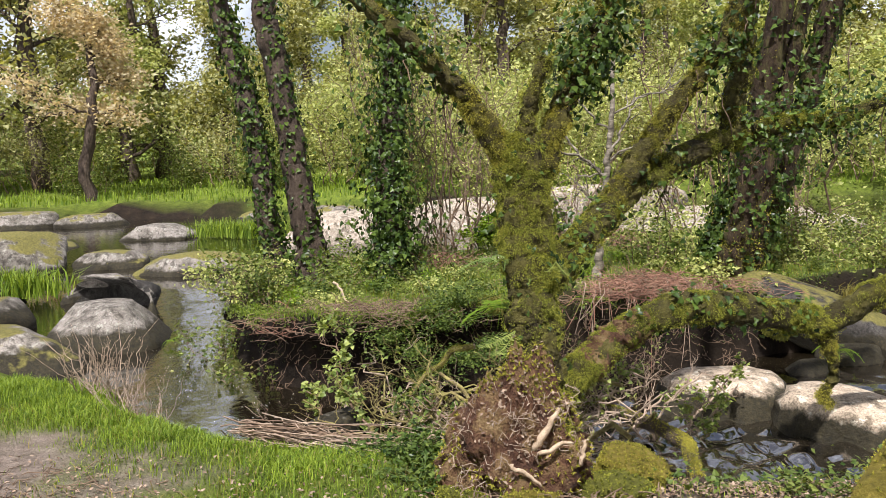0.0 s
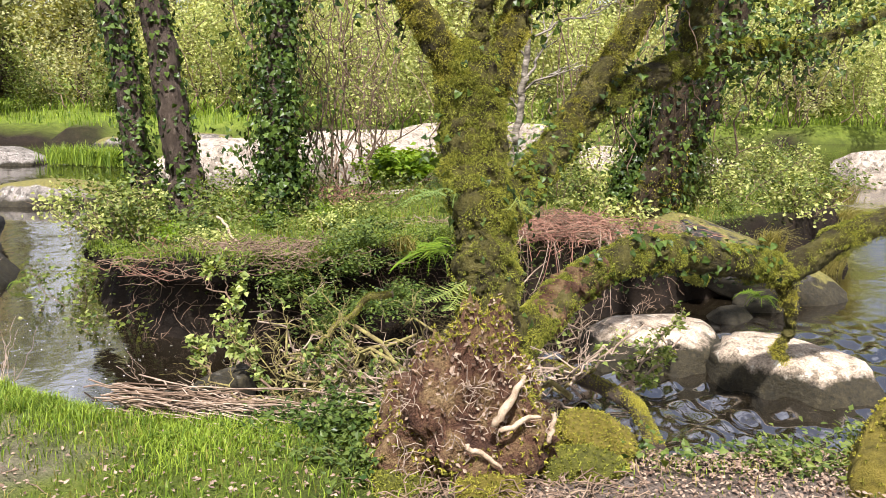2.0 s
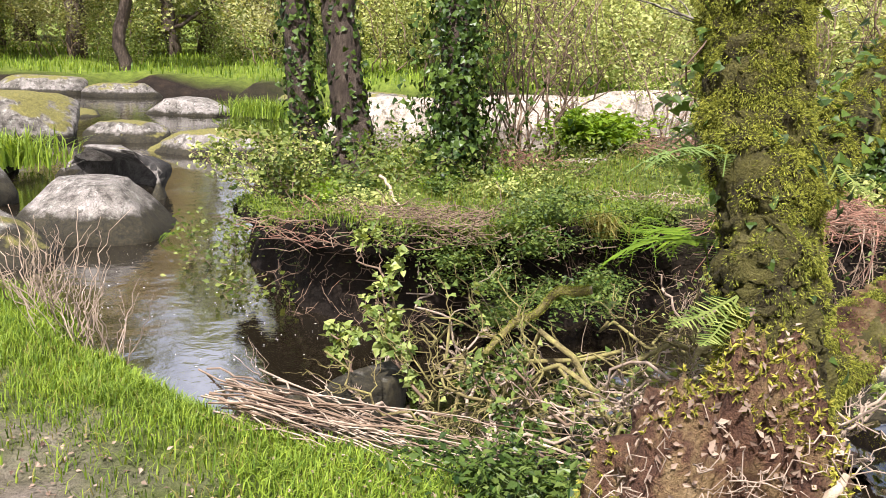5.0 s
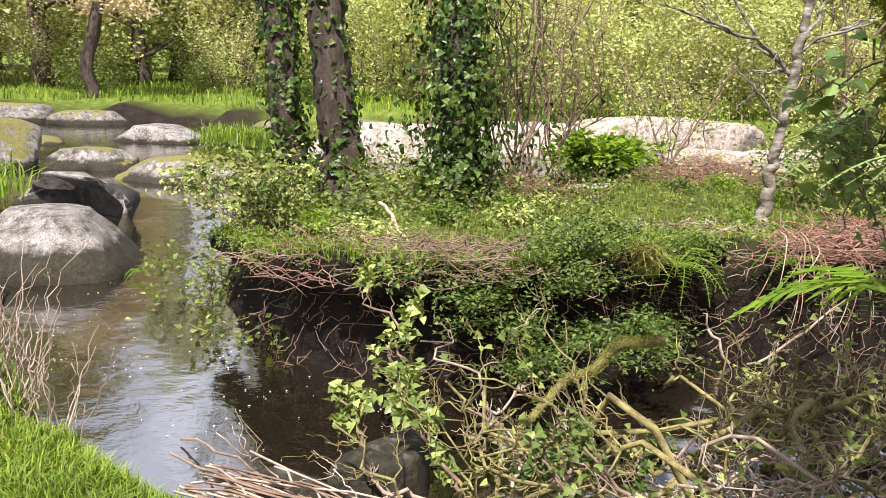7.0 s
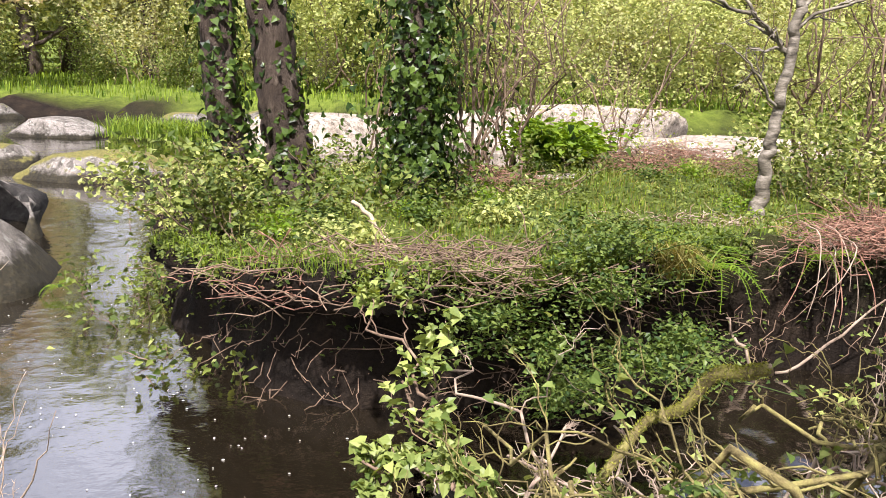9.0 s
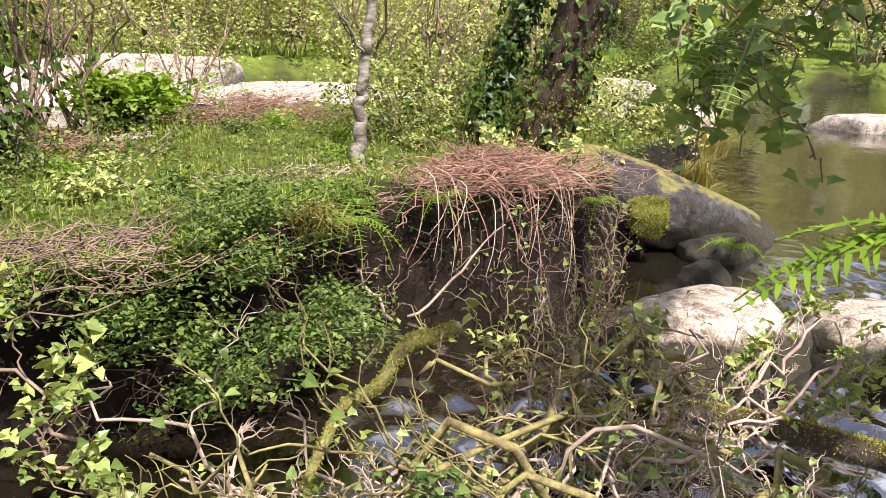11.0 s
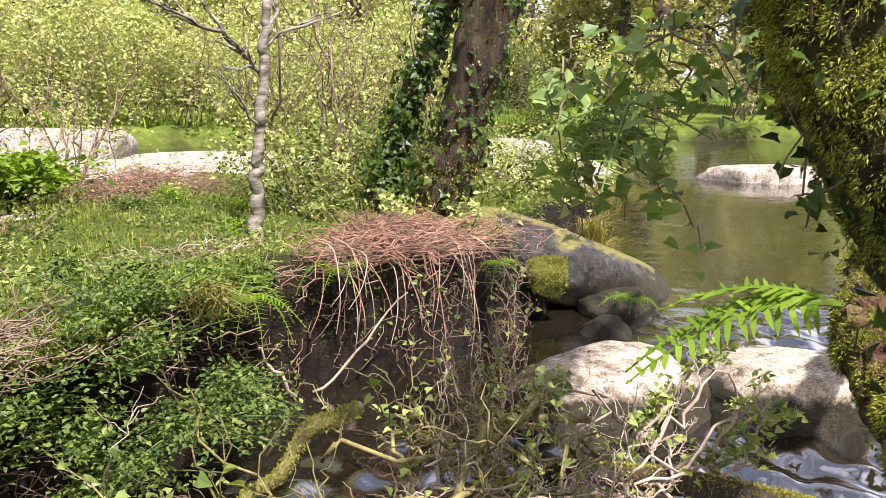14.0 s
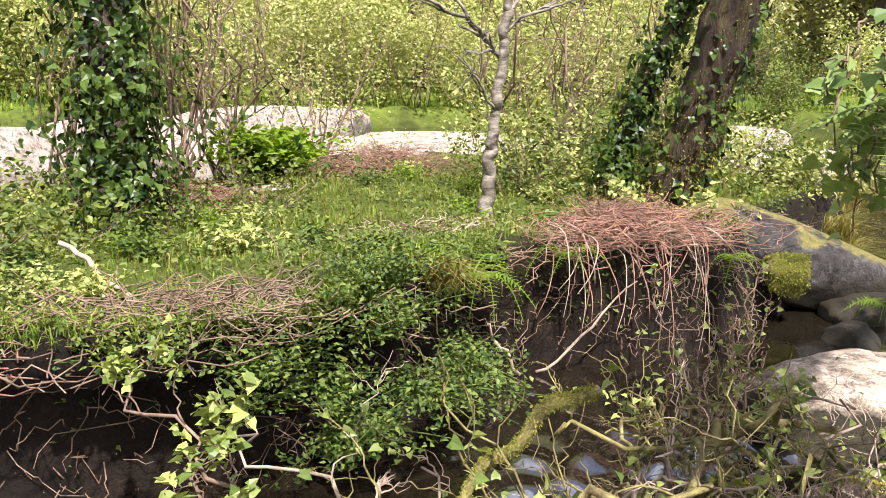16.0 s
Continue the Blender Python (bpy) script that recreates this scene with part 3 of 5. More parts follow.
for n, (x, y, z, a, b, c, turn) in enumerate([(-2.3, 20.8, -0.45, 3.6, 2.2, 2.0, 5), (1.6, 22.5, -0.5, 3.6, 3.2, 1.5, 0), (5.0, 28.0, -0.4, 7.4, 3.2, 2.3, -12), (6.4, 22.2, -0.5, 5.8, 1.7, 0.95, -42), (5.2, 17.1, -0.25, 2.7, 1.2, 0.9, -42), (1.3, 14.6, -0.12, 1.0, 0.6, 0.5, 15), (1.2, 26.5, -0.4, 5.0, 2.4, 1.6, 10),
                                              (8.6, 24.3, -0.5, 4.2, 2.2, 0.9, -10), (8.8, 20.6, -0.5, 3.2, 2.0, 0.9, -25), (3.9, 19.8, -0.5, 3.4, 1.2, 0.7, 0),
                                              (12.0, 15.6, -0.5, 3.0, 1.6, 1.0, -40), (12.4, 17.4, -0.4, 2.6, 1.6, 1.7, -40), (13.4, 11.4, -0.5, 2.6, 1.4, 1.0, -60), (11.6, 12.0, -0.55, 1.5, 0.8, 0.35, 0)]):
    boulder((x, y, z), (a, b, c), turn, ROCK_PALE, "broad pale granite slab bared by the river", 40 + n, 0.35, 0.12)
for n, (x, y, a, c) in enumerate([(-15.5, 29.5, 3.4, 1.5), (-12.5, 29.0, 2.6, 1.2), (-10.5, 21.0, 2.6, 0.5), (-18, 27, 3.0, 1.6), (-6.5, 28.8, 2.2, 0.9), (-3.6, 28.0, 2.8, 1.3), (-7.5, 13.0, 1.5, 0.9), (-6.4, 11.2, 1.2, 0.8)]):
    boulder((x, y, -0.5), (a, a * 0.7, c), 30 * n, ROCK_FAR, GREY, 60 + n, 0.2, detail=3)


# ---- trees ----
def clothe(line, radii, share, n, r, size, lo=0.0, hi=1.0):
    """Ivy leaves lying on a trunk."""
    line = np.asarray(line)
    t = r.uniform(lo, hi, n) * (len(line) - 1)
    i = np.minimum(t.astype(int), len(line) - 2)
    p = line[i] + (line[i + 1] - line[i]) * (t - i)[:, None]
    rad = np.interp(t / (len(line) - 1), np.linspace(0, 1, len(radii)), radii)
    a = r.uniform(0, 2 * np.pi, n)
    out = np.column_stack([np.cos(a), np.sin(a), r.normal(0.25, 0.2, n)])
    bushy = np.clip(0.75 + 0.75 * np.sin(2.0 * a + 5.1 * p[:, 2]) * np.sin(3.7 * p[:, 2] + a) + 0.4 * np.sin(9 * p[:, 2] - 3 * a), 0.05, 2.2)
    return leaves(p + out * (rad + r.exponential(share, n) * bushy)[:, None], size, r, out=out, shape=IVY_SHAPE, faces=IVY_F, droop=0.8)


def trunk_tree(name, stems, bark, label, ivy=0, ivy_share=0.05, twigs=0, seed=0, foliage=None, ivy_size=0.07, ivy_lo=0.0, moss=0, towards=0.0):
    """A tree of one or more stems (each: a few points, and radii), with ivy on them."""
    base = np.array(stems[0][0][0], float)
    ob = thing(name, base, label, "tree")
    r = np.random.default_rng(seed)
    for k, (points, radii) in enumerate(stems):
        line = smooth_line(np.array(points, float) - base, 34)
        line[:, 1] -= towards * np.clip(line[:, 2], 0, 9)
        line[1:-1] += r.normal(0, 0.012, (32, 3))
        v, f = tube(smooth_line(line, 100), radii, 22, 0.0, seed + k)
        rad = radii[1]
        v = gnarl(gnarl(gnarl(v, 0.12 * rad, 3.0, seed + k), 0.10 * rad, 14.0, seed), 0.09 * rad, 45.0, seed)
        skin = mesh_of("trunk", v, f, bark, True)
        part("trunk", skin, ob)
        if moss:
            co, no = np.array([q.co for q in skin.vertices]), np.array([q.normal for q in skin.vertices])
            chance = np.exp(-np.clip(co[:, 2], 0, 9) / 0.35) + 0.02
            pick = r.choice(len(co), moss, p=chance / chance.sum())
            part("moss", mesh_of("moss", *tufts(co[pick] + r.normal(0, 0.012, (moss, 3)), no[pick], 0.022, r), MOSS_TUFT_GOLD), ob, "golden-green moss round the foot", "stuff")
        if ivy:
            v, f = clothe(line, radii, ivy_share, ivy if isinstance(ivy, int) else ivy[k], r, ivy_size, ivy_lo)
            part("ivy", mesh_of("ivy", v, f, IVY), ob, "glossy dark green ivy leaves", "stuff")
    if foliage:
        at, spread, n, size, mat = foliage
        p = r.normal(0, 1, (n, 3)) * spread + np.array(at) - base
        v, f = leaves(p, size, r)
        part("crown", mesh_of("crown", v, f, mat), ob, kind="stuff")
    return ob


# the two leaning ivy-grown trees, the ivy-muffled one, the birch and the clump of three
trunk_tree("ivy_tree", [([(-2.25, 10.9, -0.30), (-2.30, 10.9, 0.5), (-2.44, 10.9, 1.8), (-2.66, 10.9, 2.9), (-2.9, 10.9, 4.0), (-3.3, 10.9, 6.5)], [0.22, 0.15, 0.14, 0.13, 0.12, 0.09])],
           BARK_DARK, "leaning dark-barked tree wrapped in ivy on the island", 2600, 0.05, seed=11)
trunk_tree("ivy_tree", [([(-1.78, 11.2, -0.25), (-1.86, 11.2, 0.5), (-2.03, 11.2, 1.8), (-2.2, 11.2, 2.9), (-2.32, 11.2, 4.0), (-2.5, 11.2, 6.5)], [0.30, 0.20, 0.17, 0.16, 0.15, 0.12])],
           BARK_DARK, "leaning dark-barked tree with ivy round its foot", 1500, 0.03, seed=12)
trunk_tree("ivy_tree", [([(-0.76, 10.9, -0.15), (-0.75, 10.9, 0.5), (-0.72, 10.9, 1.5), (-0.6, 10.9, 2.9), (-0.6, 10.9, 4.5)], [0.24, 0.17, 0.15, 0.13, 0.08])],
           BARK_DARK, "upright tree muffled in thick ivy", 6500, 0.19, seed=13)
trunk_tree("alder_tree", [([(3.32, 9.5, -0.15), (3.34, 9.5, 0.3), (3.40, 9.5, 1.0), (3.50, 9.5, 2.2), (3.62, 9.5, 3.3), (3.9, 9.5, 6)], [0.26, 0.17, 0.145, 0.135, 0.12, 0.09]),
                          ([(3.50, 9.7, -0.15), (3.62, 9.7, 0.4), (3.92, 9.75, 1.4), (4.3, 9.8, 3.2), (4.8, 9.8, 5.5)], [0.20, 0.14, 0.13, 0.12, 0.08]),
                          ([(3.20, 10.1, -0.15), (3.30, 10.2, 0.5), (3.55, 10.2, 1.3), (3.8, 10.2, 2.4), (4.0, 10.2, 4.5)], [0.13, 0.10, 0.09, 0.08, 0.06]),
                          ([(3.50, 9.42, -0.15), (3.50, 9.42, 0.4), (3.56, 9.42, 1.0), (3.70, 9.45, 2.2), (3.85, 9.45, 3.4)], [0.16, 0.10, 0.085, 0.08, 0.07])],
           BARK_RED, "clump of red-brown mossy stems with ivy", (500, 2200, 2200, 350), 0.06, seed=14, ivy_lo=0.1, moss=9000, towards=0.22)
trunk_tree("birch_tree", [([(1.81, 9.8, -0.05), (1.83, 9.8, 0.4), (1.88, 9.8, 0.9), (1.95, 9.8, 1.45), (1.99, 9.8, 1.9), (2.05, 9.8, 3.2)], [0.07, 0.046, 0.041, 0.038, 0.032, 0.018])],
           BARK_BIRCH, "slim pale young birch on the grassy island", seed=15)

# the mossy tree beside the path
BASE = np.array((0.5, 4.7, -0.1))
mossy = thing("mossy_tree", BASE, "old moss-covered tree with a torn root plate and a fallen limb", "tree")
MOSSY_LIMBS = [("trunk", [(0.5, 4.44, -0.2), (0.51, 4.56, 0.30), (0.50, 4.74, 0.75), (0.50, 4.97, 1.1), (0.50, 5.12, 1.5), (0.5, 5.15, 1.7)], [0.25, 0.170, 0.162, 0.165, 0.19, 0.13]),
               ("limb", [(0.45, 5.1, 1.5), (0.36, 5.1, 1.66), (0.22, 5.1, 1.86), (0.08, 5.1, 2.05), (-0.45, 5.1, 2.55), (-1.2, 5.2, 3.2)], [0.12, 0.085, 0.075, 0.07, 0.06, 0.045]),
               ("limb", [(0.49, 5.1, 1.6), (0.52, 5.1, 1.75), (0.57, 5.1, 1.95), (0.64, 5.1, 2.18)], [0.08, 0.055, 0.05, 0.045]),
               ("limb", [(0.6, 5.12, 1.5), (0.70, 5.2, 1.72), (0.85, 5.3, 2.05), (1.07, 5.3, 2.45), (1.3, 5.4, 3.4)], [0.11, 0.085, 0.08, 0.075, 0.06]),
               ("limb", [(0.52, 4.85, 0.75), (0.75, 5.10, 0.95), (1.0, 5.35, 1.14), (1.27, 5.58, 1.35), (1.66, 5.80, 1.53), (2.15, 6.0, 1.68), (2.6, 6.1, 1.76), (3.03, 6.2, 1.80), (3.9, 6.4, 2.1)], [0.13, 0.115, 0.11, 0.108, 0.10, 0.09, 0.065, 0.055, 0.04]),
               ("limb", [(1.12, 5.45, 1.25), (1.34, 5.55, 1.58), (1.57, 5.6, 1.86), (1.77, 5.6, 2.12), (1.95, 5.6, 2.38), (2.2, 5.6, 3.4)], [0.10, 0.085, 0.075, 0.07, 0.065, 0.05]),
               ("fallen_limb", [(0.6, 4.75, 0.15), (0.85, 4.95, 0.30), (1.1, 5.15, 0.42), (1.45, 5.25, 0.55), (1.85, 5.35, 0.54), (2.25, 5.42, 0.46), (2.55, 5.45, 0.42), (2.95, 5.45, 0.62), (3.5, 5.5, 0.83), (4.6, 5.7, 1.35)],
                [0.12, 0.11, 0.108, 0.115, 0.12, 0.11, 0.10, 0.095, 0.09, 0.07]),
               ("hooked_branch", [(2.5, 5.45, 0.40), (2.56, 5.45, 0.25), (2.62, 5.45, 0.05), (2.54, 5.45, -0.10), (2.60, 5.45, -0.16)], [0.06, 0.045, 0.04, 0.035, 0.025]),
               ("limb", [(2.08, 5.98, 1.6), (2.12, 6.0, 1.95), (2.18, 6.0, 2.3), (2.25, 6.0, 3.4)], [0.10, 0.095, 0.085, 0.07])]
MOSSY_PATHS, MOSSY_MESHES = [], []
for k, (nm, pts, radii) in enumerate(MOSSY_LIMBS):
    line = smooth_line(np.array(pts) - BASE, 40)
    line[2:-2] += np.random.default_rng(k).normal(0, 0.006, (36, 3))
    radii = [0.84 * q for q in radii]
    MOSSY_PATHS.append((line, radii))
    v, f = tube(smooth_line(line, 200 if k == 0 else 110), radii, 60 if k == 0 else 34, 0.0, 80 + k)
    v = gnarl(v, 0.035 if k == 0 else 0.018, 9.0, k)
    v = gnarl(v, 0.022 if k == 0 else 0.014, 28.0, k + 20)
    v = gnarl(v, 0.012, 70.0, k + 40)
    MOSSY_MESHES.append(mesh_of(nm, v, f, MOSS_BARK, True))
    part(nm, MOSSY_MESHES[-1], mossy)


# ---- growing things: builders ----
def twiggery(a, b, r0, r, depth=2, kids=6, crook=0.12, spread=0.5, n=12):
    """A crooked branch with side twigs: bits of tube, and the points where leaves sit."""
    a, b = np.asarray(a, float), np.asarray(b, float)
    length = np.linalg.norm(b - a)
    line = wander(a, b, n, crook * length, seed=int(r.integers(1 << 30)))
    bits = [tube(line, [r0, r0 * 0.75, r0 * 0.35], 5 if r0 > 0.012 else 4)]
    tips = [line[n // 2:]]
    if depth:
        for _ in range(kids):
            t = r.uniform(0.2, 0.95)
            p = line[int(t * (n - 1))]
            d = (b - a) / length + r.normal(0, spread, 3)
            d /= np.linalg.norm(d)
            more, ends = twiggery(p, p + d * length * r.uniform(0.25, 0.55), r0 * 0.5, r, depth - 1, max(2, kids - 2), crook * 1.3, spread, 8)
            bits += more
            tips += ends
    return bits, tips


def fallen_branch(a, b, radius, bark, label, seed, leaf=None, n_leaf=0, size=0.045, kids=7, depth=2, name="fallen_branch", spread=0.5, crook=0.12):
    """A dead or fallen branch with its twigs, and leaves where it has them."""
    r = np.random.default_rng(seed)
    a, b = np.array(a, float), np.array(b, float)
    ob = thing(name, a, label, "branch", "branches fallen in the stream")
    main = wander((0, 0, 0), b - a, 16, crook * np.linalg.norm(b - a), seed=seed)
    part("stem", mesh_of("stem", *tube(main, [radius, radius * 0.8, radius * 0.5], 9, 0.12, seed), bark, True), ob)
    bits, tips = [], []
    for _ in range(kids):
        t = r.uniform(0.1, 1.0)
        p = main[int(t * 15)]
        d = (b - a) / np.linalg.norm(b - a) * 0.6 + r.normal(0, spread, 3) + np.array((0, 0, 0.15))
        d /= np.linalg.norm(d)
        m, e = twiggery(p, p + d * np.linalg.norm(b - a) * r.uniform(0.15, 0.42), max(radius * 0.32, 0.004), r, depth - 1, 4, 0.16, spread)
        bits += m
        tips += e
    if bits:
        part("twig_spray", mesh_of("twig_spray", *join(bits), bark, True), ob, kind="stuff")
    if leaf is not None and tips:
        at = np.vstack(tips)
        at = at[r.integers(0, len(at), n_leaf)] + r.normal(0, 0.02, (n_leaf, 3))
        part("foliage", mesh_of("foliage", *leaves(at, size, r, 0.9, IVY_SHAPE, IVY_F), leaf), ob, kind="stuff")
    return ob


def frond(length, r, pairs=16, width=0.28, droop=0.35, rise=0.9):
    """One fern frond along +x: a bowed midrib with leaflets that shorten to the tip."""
    t = np.linspace(0, 1, 9)
    mid = np.column_stack([t * length * 0.92, 0 * t, length * (rise * t - (rise + droop) * t * t)])
    bits = [tube(mid, [0.006 * length / 0.4, 0.002], 4)]
    for s in np.linspace(0.12, 0.98, pairs):
        p = np.array([np.interp(s, t, mid[:, k]) for k in range(3)])
        w = length * width * math.sin(math.pi * min(1, 0.30 + 0.72 * s)) ** 0.8 + 0.006
        for side in (1, -1):
            lean = r.uniform(0.15, 0.4)
            d = np.array((lean, side, r.uniform(-0.25, 0.1)))
            d /= np.linalg.norm(d)
            x = np.array((1.0, 0, 0))
            h = length / pairs * 0.25
            v = np.array([p - x * h, p + x * h, p + d * w * 0.6 + x * h * 0.9, p + d * w * 0.6 - x * h * 0.7, p + d * w, p + d * w])
            bits.append((v, np.array([(0, 1, 2, 3), (3, 2, 4, 5)])))
    return join(bits)


def fern(at, fronds, length, mat, label, seed, lean=(0, 0), arc=(0, 360), rise=0.9, droop=0.35, width=0.28):
    r = np.random.default_rng(seed)
    ob = thing("fern", at, label, "fern", "ferns")
    for k in range(fronds):
        v, f = frond(length * r.uniform(0.7, 1.15), r, rise=rise * r.uniform(0.6, 1.25), droop=droop, width=width)
        piece = part("frond", mesh_of("frond", v, f, mat), ob)
        a = arc[0] + (arc[1] - arc[0]) * (k + r.uniform(0, 0.8)) / fronds
        piece.matrix_basis = pose(0, 0, 0, r.uniform(-14, 14), lean[0] + r.uniform(-12, 12), a)
    return ob


def stems_of(r, n, foot, top, height_, radius, crook=0.1):
    """Thin stems that rise from a foot and spread."""
    out = []
    for _ in range(n):
        a = np.array((*r.normal(0, foot, 2), -0.05))
        b = np.array((*(a[:2] * 2 + r.normal(0, top, 2)), height_ * r.uniform(0.65, 1.1)))
        out.append((wander(a, b, 12, crook * height_, seed=int(r.integers(1 << 30))), radius * r.uniform(0.6, 1.3)))
    return out


def shrub(at, tall, foot, top, stems, leaf_n, size, leaf, label, seed, bark=TWIG, radius=0.012, name="shrub", low=0.3, fuzz=0.12, twigs=3, twig_len=0.3, far=False):
    """A shrub of many stems with side twigs and small leaves; its stems stay visible."""
    r = np.random.default_rng(seed)
    ob = thing(name, at, label, "shrub")
    tips, bits = [], []
    for line, rad in stems_of(r, stems, foot, top, tall, radius):
        part("stem", mesh_of("stem", *tube(line, [rad, rad * 0.7, rad * 0.25], 6), bark, True), ob)
        for _ in range(twigs):
            i = int(r.uniform(low, 1.0) * 11)
            d = r.normal(0, 0.6, 3) + np.array((0, 0, 0.6))
            m, e = twiggery(line[i], line[i] + d / np.linalg.norm(d) * tall * twig_len * r.uniform(0.5, 1.1), rad * 0.45, r, 1, 3, 0.1, 0.5, 7)
            bits += m
            tips += e
        tips.append(line[int(low * 11):])
    if bits:
        part("twig_spray", mesh_of("twig_spray", *join(bits), bark, True), ob, kind="stuff")
    if leaf_n:
        p = np.vstack(tips)
        p = p[r.integers(0, len(p), leaf_n)] + r.normal(0, fuzz, (leaf_n, 3))
        part("foliage", mesh_of("foliage", *(leaves(p, size, r, 1.0, FAR_LEAF, FAR_LEAF_F) if far else leaves(p, size, r)), leaf), ob, kind="stuff")
    return ob


def herb(at, n_stalk, tall, spread, size, leaf, label, seed, lean=(0, 0, 0), per=26, name="herb", category="plant"):
    """A leafy clump: arching leaf stalks with divided leaves at their ends."""
    r = np.random.default_rng(seed)
    ob = thing(name, at, label, category)
    bits, pts, ups = [], [], []
    for _ in range(n_stalk):
        d = np.array((*r.normal(0, spread, 2), tall * r.uniform(0.4, 1.0))) + np.array(lean) * r.uniform(0.5, 1.2)
        line = smooth_line([(0, 0, 0), d * 0.55 + np.array((0, 0, 0.12 * tall)), d], 7)
        bits.append(tube(line, [0.004, 0.002], 4))
        k = r.uniform(0.35, 1.0, per)
        p = line[(k * 6).astype(int)] + r.normal(0, 0.035 + 0.02 * spread, (per, 3))
        pts.append(p)
    part("stalk_tangle", mesh_of("stalk_tangle", *join(bits), HERB), ob, kind="stuff")
    part("foliage", mesh_of("foliage", *leaves(np.vstack(pts), size, r, 0.6), leaf), ob, kind="stuff")
    return ob


def blades(x, y, z, tall, wide, r, bend=0.5, lean=None):
    """Blades of grass: narrow, bowed, in two pieces."""
    n = len(x)
    a = r.uniform(0, 2 * np.pi, n)
    d = np.column_stack([np.cos(a), np.sin(a), 0 * a])
    s = np.column_stack([-np.sin(a), np.cos(a), 0 * a])
    h = tall * r.uniform(0.45, 1.25, n)
    b = bend * r.uniform(0.2, 1.3, n)
    root = np.column_stack([x, y, z - 0.01])
    up = np.array((0, 0, 1.0))
    push = d * b[:, None] + (lean if lean is not None else 0)
    m = root + h[:, None] * (0.55 * up + 0.22 * push)
    t = root + h[:, None] * (0.92 * up - 0.25 * up * (b ** 2)[:, None] + 0.75 * push)
    w = (wide * r.uniform(0.6, 1.3, n))[:, None] * s
    v = np.stack([root - w, root + w, m - w * 0.8, m + w * 0.8, t - w * 0.12, t + w * 0.12], 1)
    f = np.array([(0, 1, 3, 2), (2, 3, 5, 4)])[None] + (np.arange(n) * 6)[:, None, None]
    return v.reshape(-1, 3), f.reshape(-1, 4)


def scatter(n, x0, x1, y0, y1, r, keep):
    """Random places in a rectangle, thinned by keep(x, y), which is between 0 and 1."""
    x, y = r.uniform(x0, x1, n), r.uniform(y0, y1, n)
    ok = r.uniform(0, 1, n) < keep(x, y)
    return x[ok], y[ok]


def stuff(name, verts_faces, mat, label, category):
    return tagged(new(name, mesh_of(name, *verts_faces, mat)), label, category, kind="stuff")


def patches(x, y, k, scale=1.0):
    return np.clip(0.5 + 0.55 * swell(x * scale, y * scale, k), 0, 1)


# ---- the mossy tree's moss, roots, ivy and ferns ----
rt = np.random.default_rng(21)


def on_limb(line, radii, n, r, upward=0.0, lo=0.0, hi=1.0):
    line = np.asarray(line)
    t = r.uniform(lo, hi, n) * (len(line) - 1)
    i = np.minimum(t.astype(int), len(line) - 2)
    p = line[i] + (line[i + 1] - line[i]) * (t - i)[:, None]
    tan = line[i + 1] - line[i]
    tan /= np.linalg.norm(tan, axis=1)[:, None]
    out = r.normal(0, 1, (n, 3)) + np.array((0, 0, upward))
    out -= tan * (out * tan).sum(1)[:, None]
    out /= np.linalg.norm(out, axis=1)[:, None] + 1e-9
    rad = np.interp(t / (len(line) - 1), np.linspace(0, 1, len(radii)), radii)
    return p + out * rad[:, None] * r.uniform(0.93, 1.06, n)[:, None], out


for k, (line, radii) in enumerate(MOSSY_PATHS):
    count = (190000, 22000, 8000, 20000, 60000, 26000, 70000, 7000, 12000)[k]
    skin = MOSSY_MESHES[k]
    co, no = np.empty(len(skin.vertices) * 3, np.float32), np.empty(len(skin.vertices) * 3, np.float32)
    skin.vertices.foreach_get("co", co)
    skin.vertices.foreach_get("normal", no)
    co, no = co.reshape(-1, 3), no.reshape(-1, 3)
    shady = 0.35 + 0.65 * np.clip(no[:, 2] + 0.6, 0, 1) if k else np.ones(len(co))
    # moss grows in shaggy cushions with bark showing between them
    patchy = np.sin(9 * co[:, 0] + 7 * co[:, 2] + k) * np.sin(8 * co[:, 1] - 6 * co[:, 2]) + 0.7 * np.sin(23 * co[:, 0] - 17 * co[:, 2]) * np.sin(19 * co[:, 1] + 13 * co[:, 2])
    shady = shady * np.clip(0.75 + 1.1 * patchy, 0.06, 1.6)
    heart = rt.choice(len(co), count // 40, p=shady / shady.sum())
    pick = np.repeat(heart, 40)
    count = len(pick)
    wide = np.repeat(rt.uniform(0.008, 0.022, len(heart)), 40)
    off = rt.normal(0, 1, (count, 3))
    off -= no[pick] * (off * no[pick]).sum(1)[:, None]
    swollen = np.clip(1 - (off ** 2).sum(1) / 4, 0, 1) * wide * 0.9
    p, out = co[pick] + off * wide[:, None] + no[pick] * swollen[:, None] - np.array((0, 0, 0.3)) * swollen[:, None], no[pick] + off * 0.5
    part("moss", mesh_of("moss", *tufts(p, out, 0.0115, rt, 0.5, 0.7, 0.5), MOSS_TUFT_GOLD if k % 2 else MOSS_TUFT), mossy, "tufted golden-green moss", "stuff")

